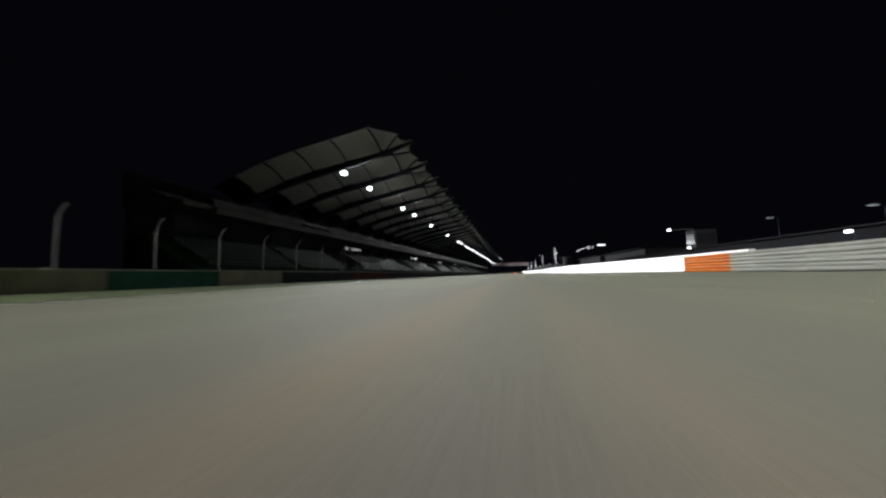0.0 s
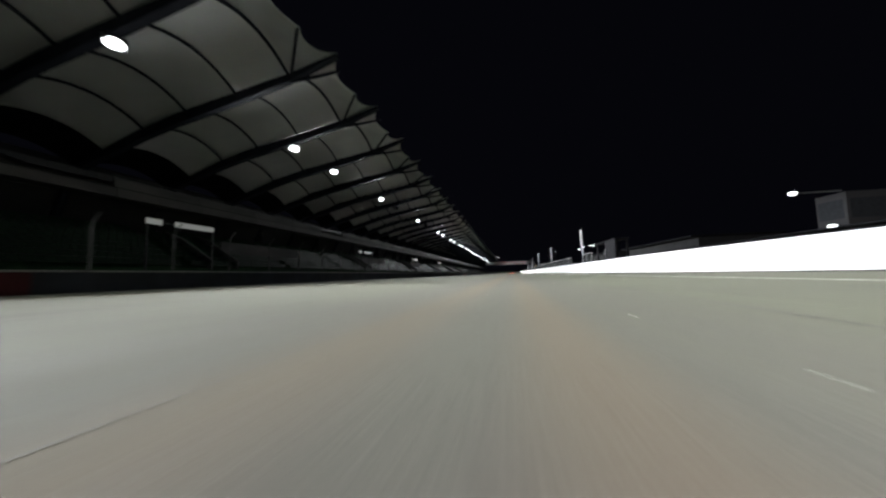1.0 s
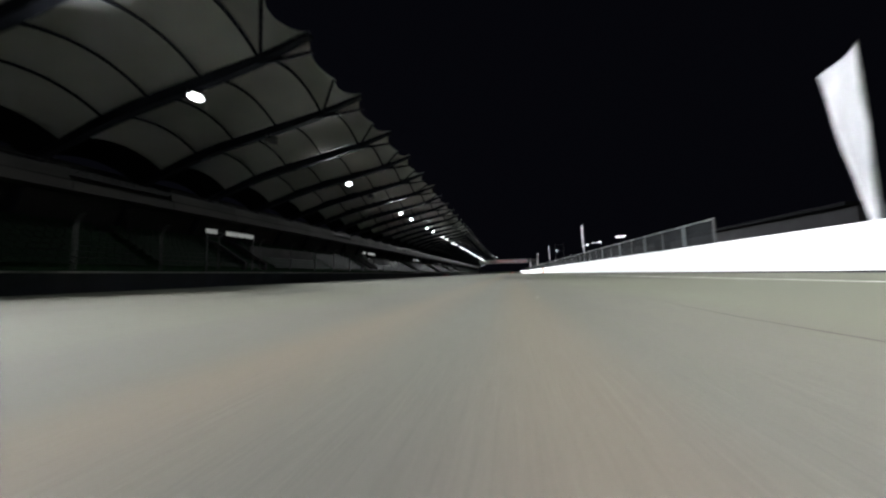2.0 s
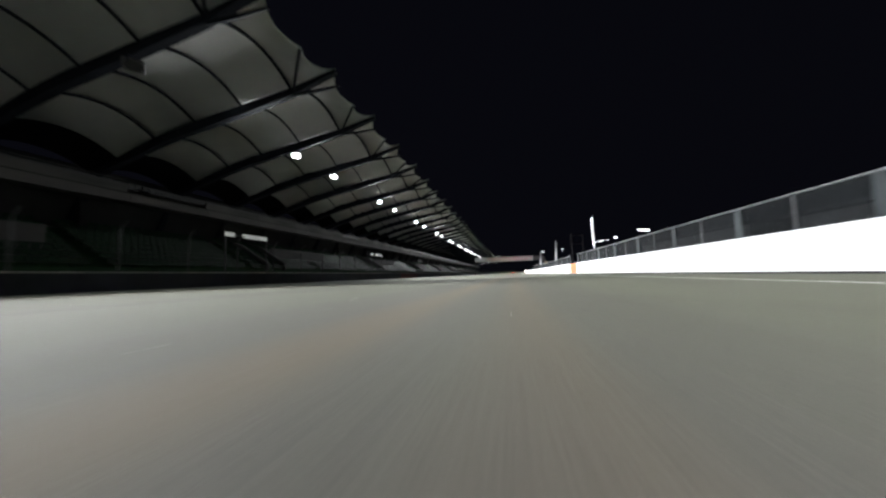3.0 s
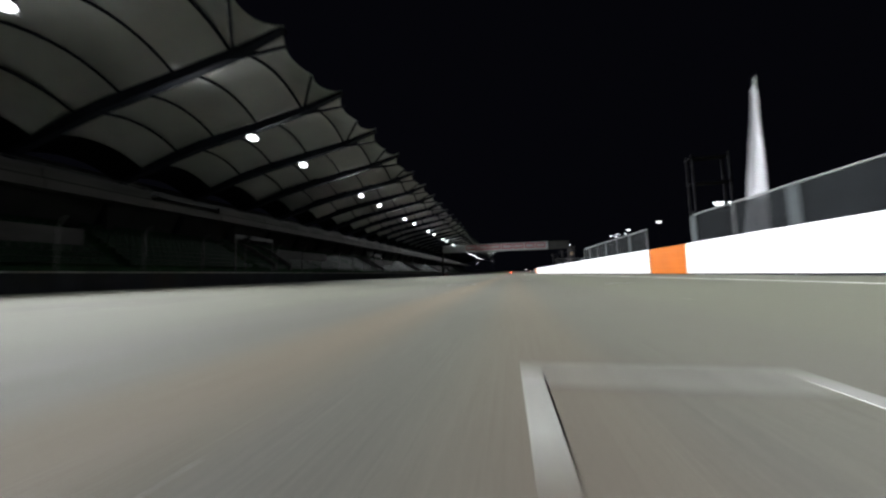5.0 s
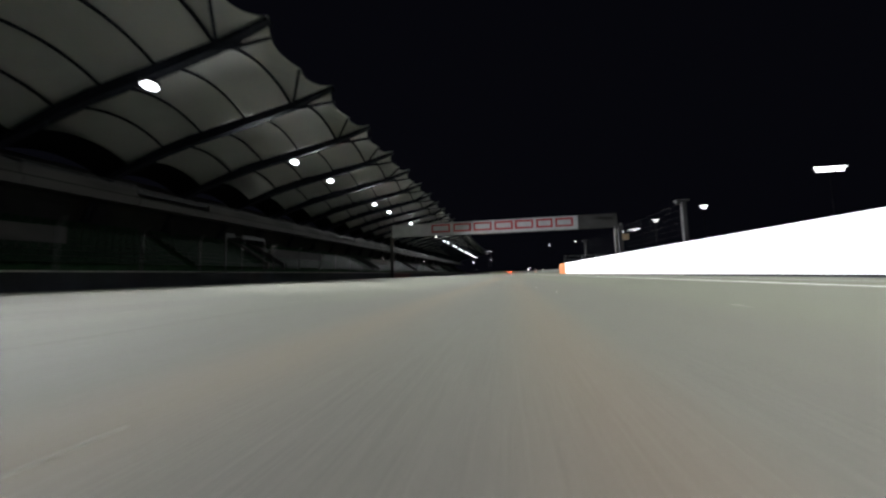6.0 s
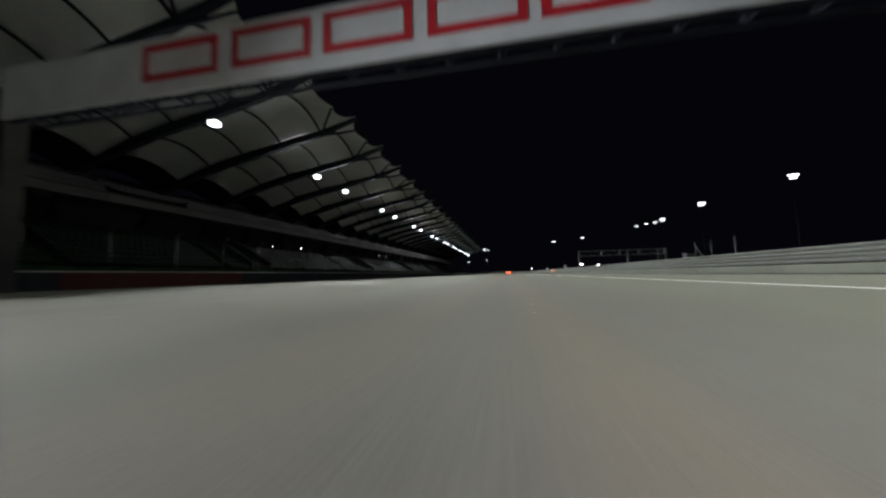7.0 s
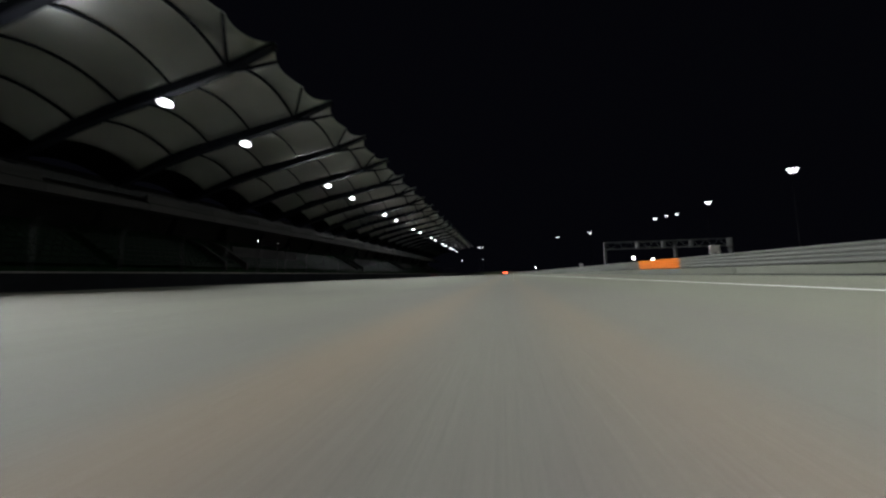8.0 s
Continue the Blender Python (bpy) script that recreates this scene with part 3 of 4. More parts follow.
def build_gantry():
    g = thing("start_gantry", (0, 244.0, 0), "white overhead gantry spanning the straight, with red sign shapes", "gantry")
    x0, x1, z0, z1 = -13.65, 17.5, 6.05, 7.9
    part("sign_panel", boxed(((x0, -0.08, z0), (12.6, 0.0, z1)), bevel=0.02), PANEL_WHITE, g)
    # end panel greyed: light falling off along the sign is in its colour
    part("end_panel", boxed(((12.62, -0.06, z0), (x1, 0.0, z1)), bevel=0.02), PANEL_GREY, g, "end panel greyed for the sign's dimmer right end")
    # red sign shapes: seven plain open blocks in a row
    bar, low, high = 0.23, 6.5, 7.46
    for a, b in ((-7.58, -4.84), (-4.37, -1.82), (-1.44, 1.11), (1.52, 4.03), (4.35, 6.78), (7.2, 9.33), (9.71, 11.98)):
        bm = boxed(((a, -0.1, high), (b, -0.084, high + bar)), ((a, -0.1, low), (b, -0.084, low + bar)),
                   ((a, -0.1, low + bar), (a + bar, -0.084, high)), ((b - bar, -0.1, low + bar), (b, -0.084, high)))
        part("sign_block", bm, SIGN_RED, g, "plain red open block of the sign")
    for yy, z in ((0.15, z0), (0.62, z0), (0.15, z1), (0.62, z1)):
        part("chord", tubed([(x0, yy, z), (x1, yy, z)], 0.07, 8), DARK_STEEL, g)
    n = 22
    rung = mesh_of("rung", tubed([(0, 0.15, z0), (0, 0.62, z0)], 0.03, 6), DARK_STEEL)
    post = mesh_of("upright", tubed([(0, 0.62, z0), (0, 0.62, z1)], 0.035, 6), DARK_STEEL)
    step = (x1 - x0) / n
    brace = mesh_of("brace", tubed([(0, 0.62, z0), (step, 0.62, z1)], 0.03, 6), DARK_STEEL)
    for i in range(n + 1):
        part("rung", rung, None, g).location = (x0 + step * i, 0, 0)
        part("upright", post, None, g).location = (x0 + step * i, 0, 0)
        if i < n:
            part("brace", brace, None, g).location = (x0 + step * i, 0, 0)
    part("leg", boxed(((x0 - 0.35, 0.05, 0.1), (x0 + 0.1, 0.6, z1)), bevel=0.03), CONCRETE, g)
    for xx in (x1 - 0.3, x1 + 0.3):
        part("leg", boxed(((xx, 0.1, 0.1), (xx + 0.3, 0.6, z0 + 0.6)), bevel=0.02), CONCRETE, g)
    for z in (1.2, 2.6, 4.0, 5.4):
        part("leg_tie", boxed(((x1 + 0.004, 0.3, z), (x1 + 0.296, 0.42, z + 0.1))), CONCRETE, g)
    part("signal_box", boxed(((x1 + 0.2, -0.5, 4.35), (x1 + 1.1, 0.08, 5.1)), bevel=0.04), BEIGE, g, "beige control box on the leg")
    part("camera_box", boxed(((14.3, -0.5, z1 - 0.5), (15.2, -0.2, z1 - 0.2)), ((14.65, -0.21, z1 - 0.4), (14.85, -0.06, z1 - 0.3)), bevel=0.03), PANEL_GREY, g, "small grey box on the panel face")


def build_marshal_things():
    for y in (274.0, 277.9, 281.0, 291.0):
        pole = thing("marker_pole", (26.5, y, road_z(26)), "thin steel pole with a stay beyond the guard rail" if y == 281 else "thin upright steel pole beyond the guard rail", "pole", "marker poles")
        part("shaft", tubed([(0, 0, 0), (0, 0, 3.4)], 0.03, 8), POST_STEEL, pole)
        if y == 281:
            part("stay", tubed([(0, -0.06, 3.0), (0.2, -2.4, 0.1)], 0.028, 6), POST_STEEL, pole)
    for x, y in ((13.0, 291.5), (13.5, 318.0)):
        board = thing("marshal_board", (x, y, road_z(x)), "small pale marshal board on a post behind the guard rail", "sign", "marshal boards")
        part("post", boxed(((-0.04, -0.04, 0), (0.04, 0.04, 0.95))), POST_STEEL, board)
        part("panel", boxed(((-0.18, -0.03, 0.85), (0.18, 0.03, 1.25)), bevel=0.01), CAP, board)
    hut = thing("marshal_hut", (32.0, 293.5, road_z(32)), "small pale flat-roofed marshal hut beyond the guard rail", "hut")
    part("walls", boxed(((-0.6, -0.6, 0), (0.6, 0.6, 2.5)), bevel=0.02), PANEL_GREY, hut)
    part("roof", boxed(((-0.68, -0.68, 2.5), (0.68, 0.68, 2.62)), bevel=0.02), PANEL_GREY, hut)
    part("door", boxed(((-0.3, -0.63, 0.05), (0.4, -0.604, 1.95)), bevel=0.004), SHUTTER, hut)
    for x, y in ((24, 330), (31, 340), (16, 395)):
        lamp = thing("marker_lamp", (x, y, road_z(x)), "small lit marker lamp on a short post", "lamp", "marker lamps")
        part("post", tubed([(0, 0, 0), (0, 0, 2.0)], 0.05, 6), POST_STEEL, lamp)
        part("glass", boxed(((-0.2, -0.16, 2.0), (0.2, 0.04, 2.35)), bevel=0.04), SMALL_GLOW, lamp)


def build_far_gantry():
    g = thing("truss_gantry", (0, 373, 0), "far steel truss gantry over the pit exit", "gantry")
    for y in (0, 1.2):
        for z in (6.6, 8.5):
            part("chord", tubed([(33, y, z), (64.5, y, z)], 0.13, 6), GALV, g)
    brace = mesh_of("brace", tubed([(0, 0, 6.6), (1.575, 0, 8.5)], 0.06, 6), GALV)
    back = mesh_of("brace", tubed([(0, 0, 8.5), (1.575, 0, 6.6)], 0.06, 6), GALV)
    for i in range(20):
        part("brace", brace if i % 2 else back, None, g).location = (33 + 1.575 * i, 0, 0)
    for x in (41.5, 48.1, 55.0, 64.2):
        part("splice_frame", boxed(((x - 0.22, -0.16, 6.45), (x - 0.04, 1.36, 8.65)), ((x + 0.04, -0.16, 6.45), (x + 0.22, 1.36, 8.65)), bevel=0.02), GALV, g)
    for x in (33, 51, 64.5):
        part("leg", boxed(((x - 0.25, 0, 0.1), (x + 0.25, 1.2, 8.5)), bevel=0.03), POST_STEEL, g)


def build_pit_buildings():
    b = thing("pit_building", (0, 0, 0.1), "flat-roofed pit building with roof canopy and lamps, darkened as unlit", "building")
    # walls, roof and doors near-black: the missing light is in their colour
    part("wall", boxed(((34.2, 36, 0), (50, 112, 3.9))), SHADE_BLACK, b)
    part("roof", boxed(((33.4, 35.5, 3.9), (50.4, 112.5, 4.1))), SHADE_BLACK, b)
    part("control_room", boxed(((34.4, 69, 4.1), (38, 72.3, 7.6)), bevel=0.05), SHADE_GREY, b, "dim boxy control room on the roof")
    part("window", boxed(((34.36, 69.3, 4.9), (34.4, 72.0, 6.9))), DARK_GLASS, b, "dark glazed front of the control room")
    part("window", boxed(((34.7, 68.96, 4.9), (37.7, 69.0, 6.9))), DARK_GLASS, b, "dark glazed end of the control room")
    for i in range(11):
        part("garage_door", boxed(((34.12, 37.5 + 6.7 * i, 0), (34.19, 42.3 + 6.7 * i, 3.2))), SHADE_BLACK, b)
    for y, z, x in ((69.5, 7.9, 30.2), (70.0, 4.3, 33.7)):
        lamp = thing("wall_lamp", (x, y, z), "small lit lamp on the pit building", "lamp", "pit building lamps")
        part("arm", boxed(((0.2, -0.05, -0.05), (4.3 if x < 31 else 0.75, 0.05, 0.05))), GALV, lamp)
        floodlight_head(lamp, (0.1, 0, 0), (-0.5, -0.8, -0.4), 0.75, 0.4)
    # timing stand behind the wall, its shade put into near-black parts
    s = thing("pit_stand", (0, 0, 0.16), "pit wall stand with slatted roof panels, darkened for shade", "stand")
    for x in (9.25, 10.1):
        for y in (57.9, 60.5, 63.3):
            part("post", boxed(((x - 0.07, y - 0.1, 0), (x + 0.07, y + 0.1, 2.75)), bevel=0.01), SHADE_BLACK, s)
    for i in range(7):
        part("slat", boxed(((9.16, 58.0, 1.2 + 0.23 * i), (9.2, 60.4, 1.4 + 0.23 * i))), SHADE_BLACK, s)
    part("back_panel", boxed(((9.9, 60.6, 1.1), (9.94, 63.2, 2.7))), SHADE_BLACK, s)
    part("counter", boxed(((9.2, 57.8, 0.95), (9.8, 63.3, 1.02)), bevel=0.01), SHADE_GREY, s)
    part("roof", boxed(((9.1, 57.7, 2.75), (10.3, 63.5, 2.83)), bevel=0.02), SHADE_BLACK, s)
    part("screen", boxed(((9.5, 61.0, 1.5), (9.58, 62.2, 2.2)), bevel=0.01), DARK_GLASS, s, "dark monitor screen")
    part("arm", tubed([(9.3, 63.3, 2.7), (9.1, 64.6, 2.95)], 0.05, 6), SHADE_GREY, s)
    tower = thing("scaffold_tower", (22.7, 198.0, 0.17), "dim dark scaffold tower standing behind the pit lane", "tower")
    for dx in (-1.6, 1.6):
        for dy in (-0.5, 0.5):
            part("upright", tubed([(dx, dy, 0), (dx, dy, 11.6)], 0.13, 8), SHADE_BLACK, tower)
    for z in (3.0, 5.8, 8.6, 11.2):
        part("ledger", boxed(((-1.75, -0.6, z), (1.75, 0.6, z + 0.12))), SHADE_BLACK, tower)
    for y0, h in ((102, 6.4), (150, 6.8)):
        far = thing("pit_garage", (0, y0, 0.1), "dim dark pit garage block behind the pit lane", "building", "pit garages")
        part("wall", boxed(((38, 0, 0), (52, 40, h))), SHADE_GREY, far)
        part("roof", boxed(((36.5, -0.5, h), (52.5, 40.5, h + 0.4))), SHADE_BLACK, far)
        for i in range(6):
            part("garage_door", boxed(((37.93, 1.6 + 6.4 * i, 0), (38.0, 6.2 + 6.4 * i, 3.4))), SHUTTER, far)
    fence = thing("catch_fence", (14.0, 221.0, 0.16), "tall dark steel catch fence with taut cables behind the wall", "fence")
    for y, w in ((0.0, 0.12), (11.6, 0.15), (25.5, 0.1)):
        post = part("post", boxed(((-w, y - w, 0), (w, y + w, 4.45)), bevel=0.02), SHADE_GREY, fence)
        part("cap", boxed(((-0.45, y - 0.16, 4.455), (0.3, y + 0.16, 4.6)), ((-0.42, y - 0.05, 4.3), (-w - 0.004, y + 0.05, 4.451)), bevel=0.02), SHADE_GREY, post)
    for k in range(9):
        z = 1.2 + 0.4 * k
        part("cable", tubed([(0, 25.5 * i / 12, z - 0.03 * math.sin(math.pi * (i % 6) / 6)) for i in range(13)], 0.006, 5), SHADE_GREY, fence)


# ---- grandstand side ----
def build_trackside_wall():
    wall = thing("wall_trackside", (-14.5, -40, 0.105), "low painted block wall with a pale cap beside the track", "wall", kind="structure")
    w = 4.65
    panels = {}
    for m in (WALL_CREAM, WALL_GREEN, WALL_NAVY, WALL_RED):
        panels[m] = mesh_of("wall_panel", boxed(((-0.3, 0.006, 0), (0, w - 0.006, 0.74)), bevel=0.01), m)
    cap = mesh_of("cap_stone", boxed(((-0.33, 0.004, 0.742), (0.03, w - 0.004, 0.8)), bevel=0.012), CAP)
    y = 18.41 - 12 * w
    i = 0
    while y < 640:
        c = y + w / 2
        if y < 18:
            m = WALL_GREEN if abs(c - 11.4) < 2.3 or i % 5 == 2 and y < 4 else WALL_CREAM
        else:
            m = WALL_RED if any(abs(c - r) < 4.6 for r in (33.0, 142.3, 251.4, 360.5, 469.6)) else WALL_NAVY
        part("wall_panel", panels[m], None, wall).location = (0, y + 40, 0)
        part("cap_stone", cap, None, wall).location = (0, y + 40, 0)
        y += w
        i += 1


def build_fence_posts():
    first = thing("fence_post", (-14.75, 7.8, 0.14), "galvanised fence post with a bent top behind the trackside wall", "fence post", "trackside fence posts")
    part("shaft", tubed([(0, 0, 0), (0, 0, 2.35), (0.05, 0, 2.6), (0.2, 0, 2.8), (0.42, 0, 2.95)], [0.038, 0.035, 0.032, 0.03, 0.026], 8), POST_STEEL, first)
    part("foot", boxed(((-0.12, -0.12, 0), (0.12, 0.12, 0.02))), POST_STEEL, first)
    for i in range(-12, 130):
        if i:
            copy_thing(first, Matrix.Translation((-14.75, 7.8 + 3.08 * i, 0.14)))


def rib_z(x):
    pts = ((-34.0, 9.9), (-31.0, 11.0), (-27.0, 12.35), (-24.0, 13.1), (-19.2, 13.95), (-14.0, 14.85), (-10.4, 15.75))
    for (a, za), (b, zb) in zip(pts, pts[1:]):
        if x <= b:
            return za + (zb - za) * (x - a) / (b - a)
    return pts[-1][1]


def roof_z(x, u):
    """Membrane height between two ribs, u from 0 to 1 across the bay."""
    vault = 1.15 if x < -14.2 else 1.15 - 2.2 * (x + 14.2) / 3.8
    return rib_z(x) + 0.22 + vault * 4 * u * (1 - u)


def roof_skin(bay, start):
    """Arches, edge strut and membrane fields of one bay, from start (0 to 1) across it to the next rib."""
    lift = -0.14
    for x, r in ((-14.2, 0.12), (-18.6, 0.1), (-23.0, 0.1), (-27.0, 0.1)):
        us = [start + (1 - start) * i / 10 for i in range(11)]
        part("arch", tubed([(x, BAY * u, roof_z(x, u) - 0.16 + lift) for u in us], r, 6), DARK_STEEL, bay)
    mid = (-10.9, BAY / 2, roof_z(-10.9, 0.5) - 0.12 + lift)
    part("edge_strut", tubed([(-14.0, BAY, 14.6 + lift), mid], 0.1, 6), DARK_STEEL, bay)
    cols = 16
    for a, b in ((-34.0, -31.0), (-31.0, -27.0), (-27.0, -23.0), (-23.0, -18.6), (-18.6, -14.2), (-14.2, -10.4)):
        bm = bmesh.new()
        rows = []
        for i in range(7):
            s = i / 6
            row = []
            for j in range(cols + 1):
                u = start + (1 - start) * j / cols
                end = b
                if b == -10.4:
                    h = abs(2 * (u * 2 % 1) - 1)
                    end = -10.4 - 0.35 * (1 - abs(2 * u - 1)) - 0.75 * (1 - h * h)
                x = a + (end - a) * s
                row.append(bm.verts.new((x, BAY * u, roof_z(x, u) + lift)))
            rows.append(row)
        for p, q in zip(rows, rows[1:]):
            for j in range(cols):
                bm.faces.new((p[j], p[j + 1], q[j + 1], q[j]))
        bmesh.ops.solidify(bm, geom=bm.faces[:], thickness=0.02)
        # rearmost field is near-black: the shade behind the membrane is in its colour
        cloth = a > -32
        part("membrane_field" if cloth else "shaded_field", bm, MEMBRANE if cloth else SHADE_BLACK, bay, "" if cloth else "rear roof field painted near-black for shade", smooth=True)


def build_roof():
    bay = thing("roof_bay", (0, bay_y(FIRST_BAY), 0.14), "roof bay of pale membrane on dark steel rib, arches and column", "roof", "grandstand roof bays")
    lift = -0.14
    # main rib: a deep box beam that forks at its tip
    bm = bmesh.new()
    prof = [(x, rib_z(x)) for x in (-34, -31, -29, -27, -24, -21.5, -19.2, -16.5, -14, -12.2, -10.4)]
    depth = [0.5, 0.6, 0.72, 0.8, 0.82, 0.8, 0.76, 0.68, 0.56, 0.36, 0.2]
    rings = [[bm.verts.new((x, sy * 0.24, z + lift - k * dp)) for sy, k in ((-1, 0), (1, 0), (1, 1), (-1, 1))] for (x, z), dp in zip(prof, depth)]
    for a, b in zip(rings, rings[1:]):
        for k in range(4):
            bm.faces.new((a[k], a[(k + 1) % 4], b[(k + 1) % 4], b[k]))
    bm.faces.new(rings[0])
    bm.faces.new(rings[-1])
    part("rib", bm, DARK_STEEL, bay)
    part("tip_strut", tubed([(-14.2, 0, 14.4 + lift), (-12.2, 0, 14.42 + lift), (-10.15, 0, 14.55 + lift)], [0.16, 0.13, 0.09], 8), DARK_STEEL, bay)
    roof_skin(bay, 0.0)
    part("column", tubed([(-35.7, 0, 0), (-35.7, 0, 6), (-33.6, 0, 10.0)], [0.42, 0.36, 0.28], 12), DARK_STEEL, bay)
    # the first bay is only half built: the roof ends at the crown of its arches
    end = thing("roof_bay", (0, bay_y(FIRST_BAY - 1), 0.14), "open half bay of the pale membrane roof on slim arches", "roof", "grandstand roof bays")
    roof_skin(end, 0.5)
    for n in range(FIRST_BAY + 1, LAST_BAY):
        copy_thing(bay, Matrix.Translation((0, bay_y(n), 0.14)))


def build_roof_lamps():
    made = {}
    for n in range(5, LAST_BAY):
        if n % 3 == 1:
            continue
        lit = n not in DARK_LAMPS
        at = Matrix.Translation((-18.95, bay_y(n), 12.8))
        if lit in made:
            copy_thing(made[lit], at)
            continue
        lamp = thing("floodlight", at.translation, "lit white floodlight hung under a roof rib" if lit else "unlit floodlight hung under a roof rib", "lamp", "grandstand floodlights")
        floodlight_head(lamp, (0, 0, 0), (0.62, -0.5, -0.6), 0.98, 0.68, lit)
        part("bracket", boxed(((-0.06, -0.4, 0.05), (0.06, -0.34, 0.5)), ((-0.06, 0.34, 0.05), (0.06, 0.4, 0.5)), ((-0.06, -0.4, 0.44), (0.06, 0.4, 0.52)), ((-0.05, -0.05, 0.5), (0.05, 0.05, 1.0))), DARK_STEEL, lamp)
        made[lit] = lamp


def seat_rows(name, x0, z0, dx, dz, count, y0, y1, mat, label):
    """Rows of tip-up seats, each a small pan and back."""
    verts, faces = [], []
    quad = ((0, 1, 3, 2), (4, 6, 7, 5), (0, 4, 5, 1), (2, 3, 7, 6), (0, 2, 6, 4), (1, 5, 7, 3))
    for r in range(count):
        x, z = x0 - dx * r, z0 + dz * r
        for i in range(int((y1 - y0) / 0.55)):
            y = y0 + 0.55 * i
            if i % 26 > 23:
                continue
            for a, b in (((x - 0.4, y, z + 0.36), (x, y + 0.46, z + 0.42)), ((x - 0.44, y, z + 0.4), (x - 0.38, y + 0.46, z + 0.8))):
                k = len(verts)
                verts += [(p, q, s) for p in (a[0], b[0]) for q in (a[1], b[1]) for s in (a[2], b[2])]
                faces += [tuple(k + v for v in f) for f in quad]
    me = bpy.data.meshes.new(name)
    me.from_pydata(verts, [], faces)
    me.materials.append(mat)
    return tagged(new(name, me), label, "seats", kind="stuff")


def build_stand():
    y0, y1 = 24.0, 452.0
    stand = thing("grandstand", (0, y0, 0.14), "long two-tier concrete grandstand in shade below its roof", "grandstand")
    length = y1 - y0
    prof = [(-28.0, 0.0), (-28.0, 1.5)]
    for i in range(8):
        prof += [(-28.2 - 0.85 * i, 1.45 + 0.5 * i), (-28.2 - 0.85 * (i + 1), 1.45 + 0.5 * i)]
    prof += [(-35.2, 0.0)]
    part("lower_tier", extruded(prof, 0, length), SHADED_GREEN_STEP, stand, "stepped tier in green darkened for shade")
    part("back_wall", boxed(((-36.4, 0, 0), (-36.0, length, 7.5))), SHADE_GREY, stand)
    prof = [(-29.6, 7.45), (-29.6, 7.95)]
    for i in range(5):
        prof += [(-29.9 - 0.85 * i, 8.0 + 0.3 * i), (-29.9 - 0.85 * (i + 1), 8.0 + 0.3 * i)]
    prof += [(-36.4, 9.3), (-36.4, 8.9), (-33, 7.6)]
    part("upper_tier", extruded(prof, 0, length), CONCRETE, stand)
    part("rear_wall", boxed(((-36.9, 0, 7.6), (-36.5, length, 11.2))), SHADE_GREY, stand)
    part("walkway_edge", boxed(((-35.4, 0, 4.95), (-35.0, length, 5.25))), CONCRETE, stand)
    fascia = mesh_of("fascia_panel", boxed(((-29.58, 0.02, 7.1), (-29.3, BAY - 0.02, 7.78)), bevel=0.015), CONCRETE)
    parapet = mesh_of("parapet_panel", boxed(((-29.85, 0.03, 7.92), (-29.65, BAY - 0.03, 8.62)), bevel=0.015), CONCRETE)
    # near-black strip colours in the shadow between fascia and parapet
    slot = mesh_of("shadow_gap", boxed(((-29.8, 0, 7.5), (-29.6, BAY, 7.95))), SHADE_BLACK)
    rail = mesh_of("handrail", tubed([(-29.75, 0, 8.95), (-29.75, BAY, 8.95)], 0.03, 6), POST_STEEL)
    stub = mesh_of("rail_post", tubed([(-29.75, 0, 8.6), (-29.75, 0, 8.95)], 0.025, 6), POST_STEEL)
    col = mesh_of("column", boxed(((-34.9, -0.25, 0), (-34.4, 0.25, 7.5)), bevel=0.03), SHADE_GREY)
    for i in range(int(length / BAY) - 1):
        y = bay_y(4) - y0 + BAY * i
        part("fascia_panel", fascia, None, stand).location = (0, y, 0)
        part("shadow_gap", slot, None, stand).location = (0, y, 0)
        if i % 5 != 2:
            part("parapet_panel", parapet, None, stand).location = (0, y, 0)
            part("handrail", rail, None, stand).location = (0, y, 0)
            part("rail_post", stub, None, stand).location = (0, y + 0.1, 0)
            part("rail_post", stub, None, stand).location = (0, y + BAY / 2, 0)
        if i % 2 == 0:
            part("column", col, None, stand).location = (0, y, 0)
    # pale side walls of the stairways through the lower tier
    for i in range(11):
        y = 92.5 - y0 + 36 * (i - 1)
        part("stair_wall", extruded([(-28.6, 0.6), (-28.6, 2.4), (-32.4, 4.8), (-34.6, 5.6), (-34.6, 2.6), (-32.4, 2.4)], y, y + 0.25), CONCRETE, stand)
        part("stair_wall", extruded([(-28.6, 0.6), (-28.6, 2.4), (-32.4, 4.8), (-34.6, 5.6), (-34.6, 2.6), (-32.4, 2.4)], y + 3.2, y + 3.45), CONCRETE, stand)
        part("walkway_wall", boxed(((-31.25, y + 3.5, 2.7), (-31.05, y + 17, 4.7)), bevel=0.02), CONCRETE, stand)
    seat_rows("lower_seats", -28.35, 1.6, 0.85, 0.5, 8, 26, 420, SEAT_GREEN, "rows of green plastic seats on the lower tier")
    seat_rows("upper_seats", -30.1, 8.15, 0.85, 0.3, 4, 30, 420, SEAT_GREY, "rows of grey plastic seats on the upper tier")


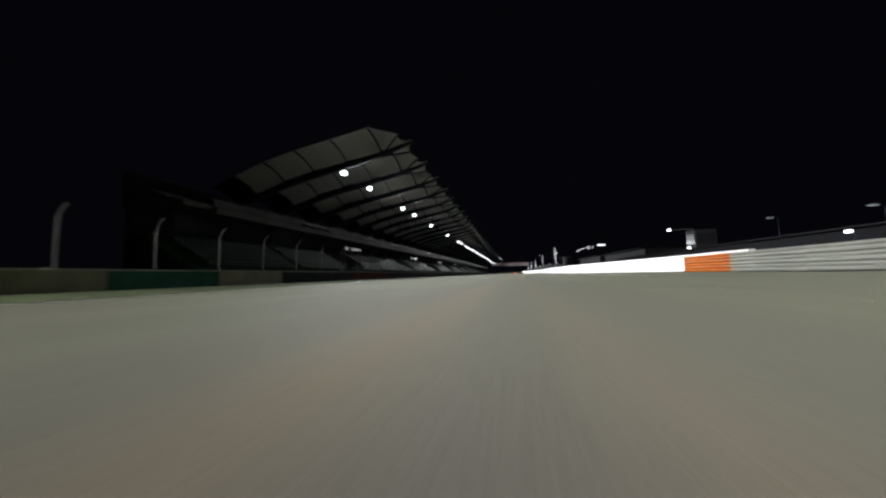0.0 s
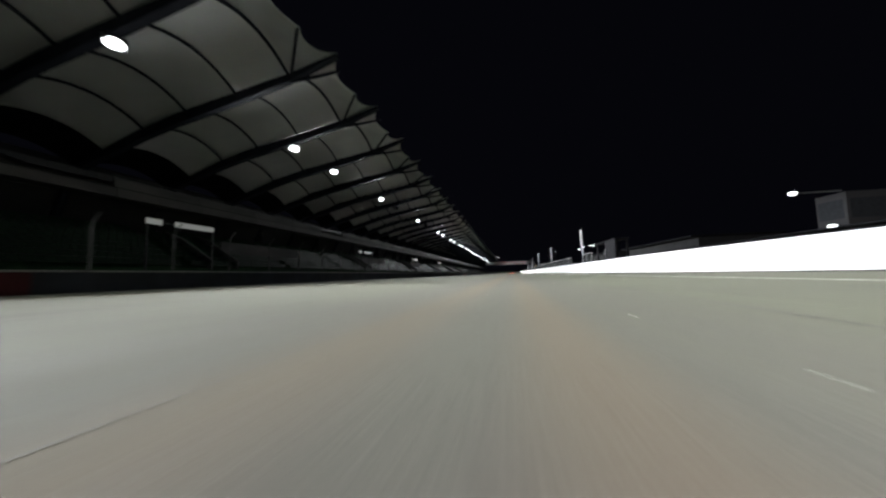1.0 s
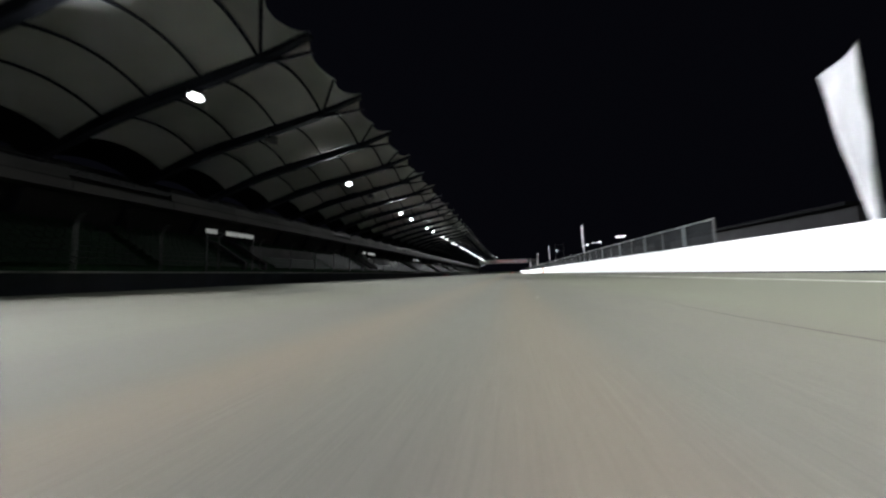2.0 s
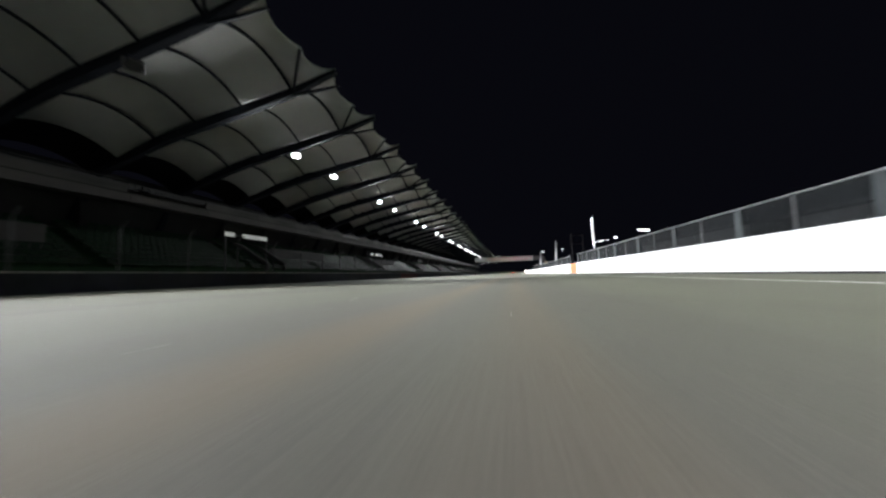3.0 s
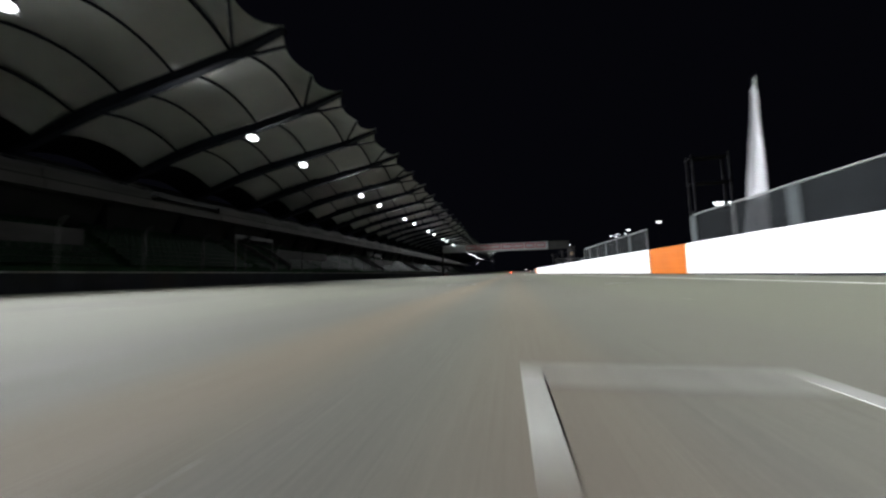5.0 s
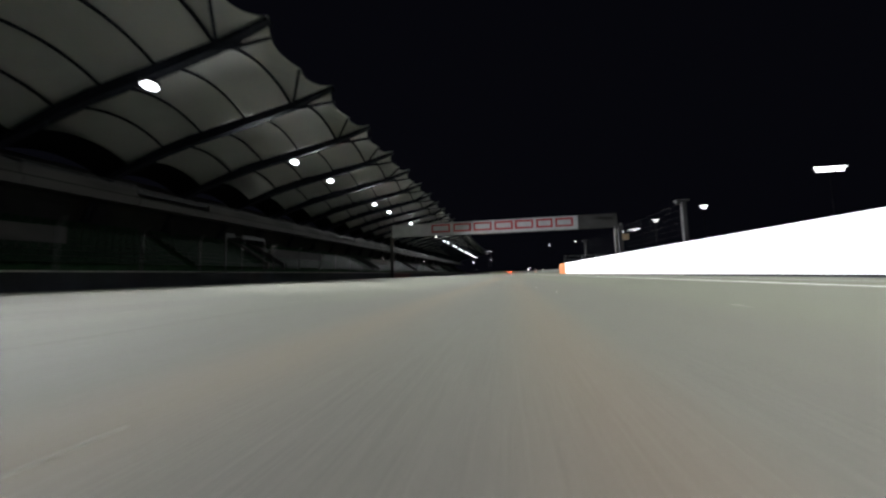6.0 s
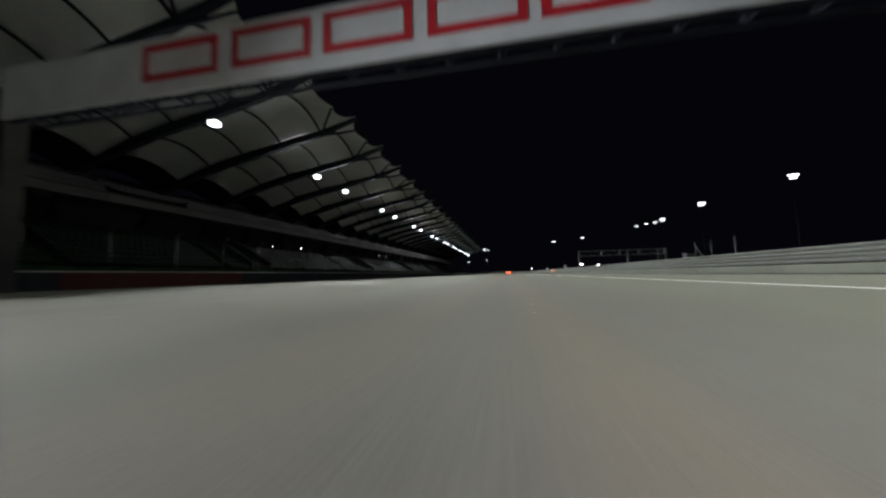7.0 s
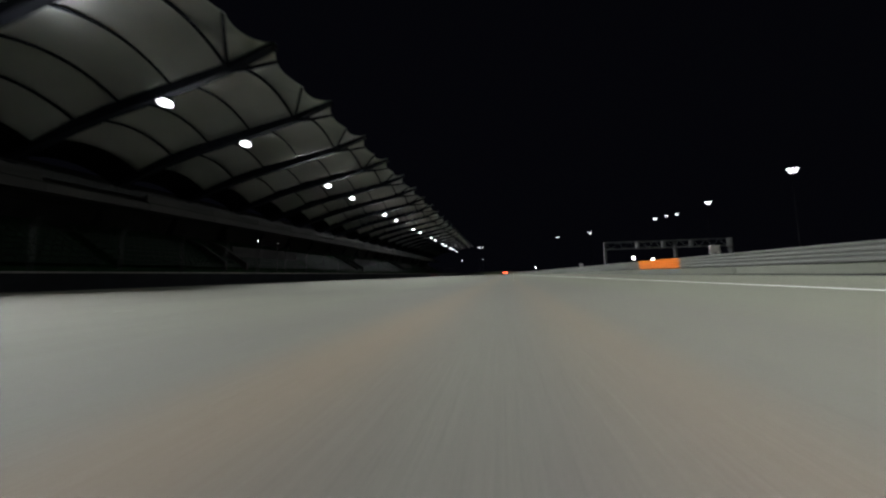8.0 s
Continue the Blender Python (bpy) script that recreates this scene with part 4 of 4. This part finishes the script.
def build_stand_signs():
    for y, lit in ((52.2, 1), (88.9, 1), (123.4, 1), (159.4, 1), (195.0, 0), (231.0, 0)):
        s = thing("sign_frame", (-27.0, y, 0.11), "pale sign board on a tall two-legged frame before the grandstand", "sign", "stand signs")
        for a, b in ((-2.95, -1.75), (-0.7, 2.95)):
            part("board", boxed(((0, a, 4.95), (0.08, b, 5.4)), bevel=0.015), TUBE_GLOW if lit else PANEL_GREY, s, "faintly lit pale board" if lit else "grey board")
        part("beam", boxed(((-0.05, -2.9, 5.1), (-0.002, 2.9, 5.22))), POST_STEEL, s)
        for dy in (-2.9, 2.8):
            part("leg", boxed(((0.0, dy, 0), (0.1, dy + 0.1, 4.95))), POST_STEEL, s)
    for x, y, z in ((-27, 235.5, 4.6), (-27, 274, 4.75), (-27, 280, 4.9), (-27, 311.6, 5.4), (-27, 315.4, 5.4)):
        pole = thing("lamp_pole", (x, y, 0.11), "thin pole carrying a small lamp before the grandstand", "pole", "stand lamp poles")
        part("shaft", tubed([(0, 0, 0), (0, 0, z - 0.13)], 0.05, 6), POST_STEEL, pole)
        lamp = thing("stand_lamp", (x, y, z), "small lit lamp on a thin pole", "lamp", "stand lamps")
        part("bracket", boxed(((-0.2, -0.05, 0), (0.2, 0.05, 0.08))), DARK_STEEL, lamp)
        part("glass", boxed(((0.07, -0.04, -0.07), (0.16, 0.04, 0)), bevel=0.015), SMALL_GLOW, lamp)


# ---- cars far ahead ----
def build_car(x, y):
    car = thing("race_car", (x, y, road_z(x)), "dark low racing car with red tail lights far down the straight", "car")
    bm = bmesh.new()
    prof = [(-2.2, 0.25), (-2.25, 0.75), (-1.9, 0.92), (-1.1, 0.98), (-0.4, 1.2), (0.4, 1.18), (1.1, 0.85), (2.0, 0.66), (2.3, 0.4), (2.2, 0.2)]
    rings = [[bm.verts.new((sx * (0.92 if z < 0.95 else 0.62), yy, z)) for yy, z in prof] for sx in (-1, -0.8, 0.8, 1)]
    for a, b in zip(rings, rings[1:]):
        for k in range(len(prof)):
            bm.faces.new((a[k], a[(k + 1) % len(prof)], b[(k + 1) % len(prof)], b[k]))
    bm.faces.new(rings[0])
    bm.faces.new(rings[-1])
    part("body", bm, CAR_PAINT, car)
    for sx in (-0.84, 0.84):
        for yy in (-1.35, 1.4):
            wheel = part("wheel", tubed([(sx - 0.14, yy, 0.33), (sx + 0.14, yy, 0.33)], 0.33, 18), RUBBER, car)
            part("rim", tubed([(sx - 0.15, yy, 0.33), (sx + 0.15, yy, 0.33)], 0.2, 12), GALV, wheel)
    part("wing", boxed(((-0.85, -2.3, 1.22), (0.85, -1.98, 1.26)), ((-0.5, -2.15, 0.85), (-0.46, -2.05, 1.22)), ((0.46, -2.15, 0.85), (0.5, -2.05, 1.22))), CAR_PAINT, car)
    for a, b in ((-0.85, -0.35), (0.35, 0.85)):
        part("tail_light", boxed(((a, -2.29, 0.62), (b, -2.24, 0.8)), bevel=0.01), TAIL_GLOW, car, "glowing red tail light")


build_ground()
build_far_bank()
build_markings()
build_pit_wall()
build_trackside_wall()
build_stand()
build_roof()
build_gantry()
build_far_gantry()
build_marshal_things()
build_pit_buildings()
build_guard_rail(10.0, -58.7, 21.3, "triple galvanised guard rail with an orange end before the pit wall", ((17.2, 21.4),))
build_guard_rail(11.2, 238.7, 640.0, "galvanised guard rail with an orange section past the pit exit", ((290, 294),), True)
build_screens()
build_banners()
build_pole_lights()
build_added_masts_and_pit_lamps()
build_roof_lamps()
build_stand_signs()
build_fence_posts()
build_grid_slots()
build_stone_chips()
build_car(5.0, 395)
build_car(6.6, 470)
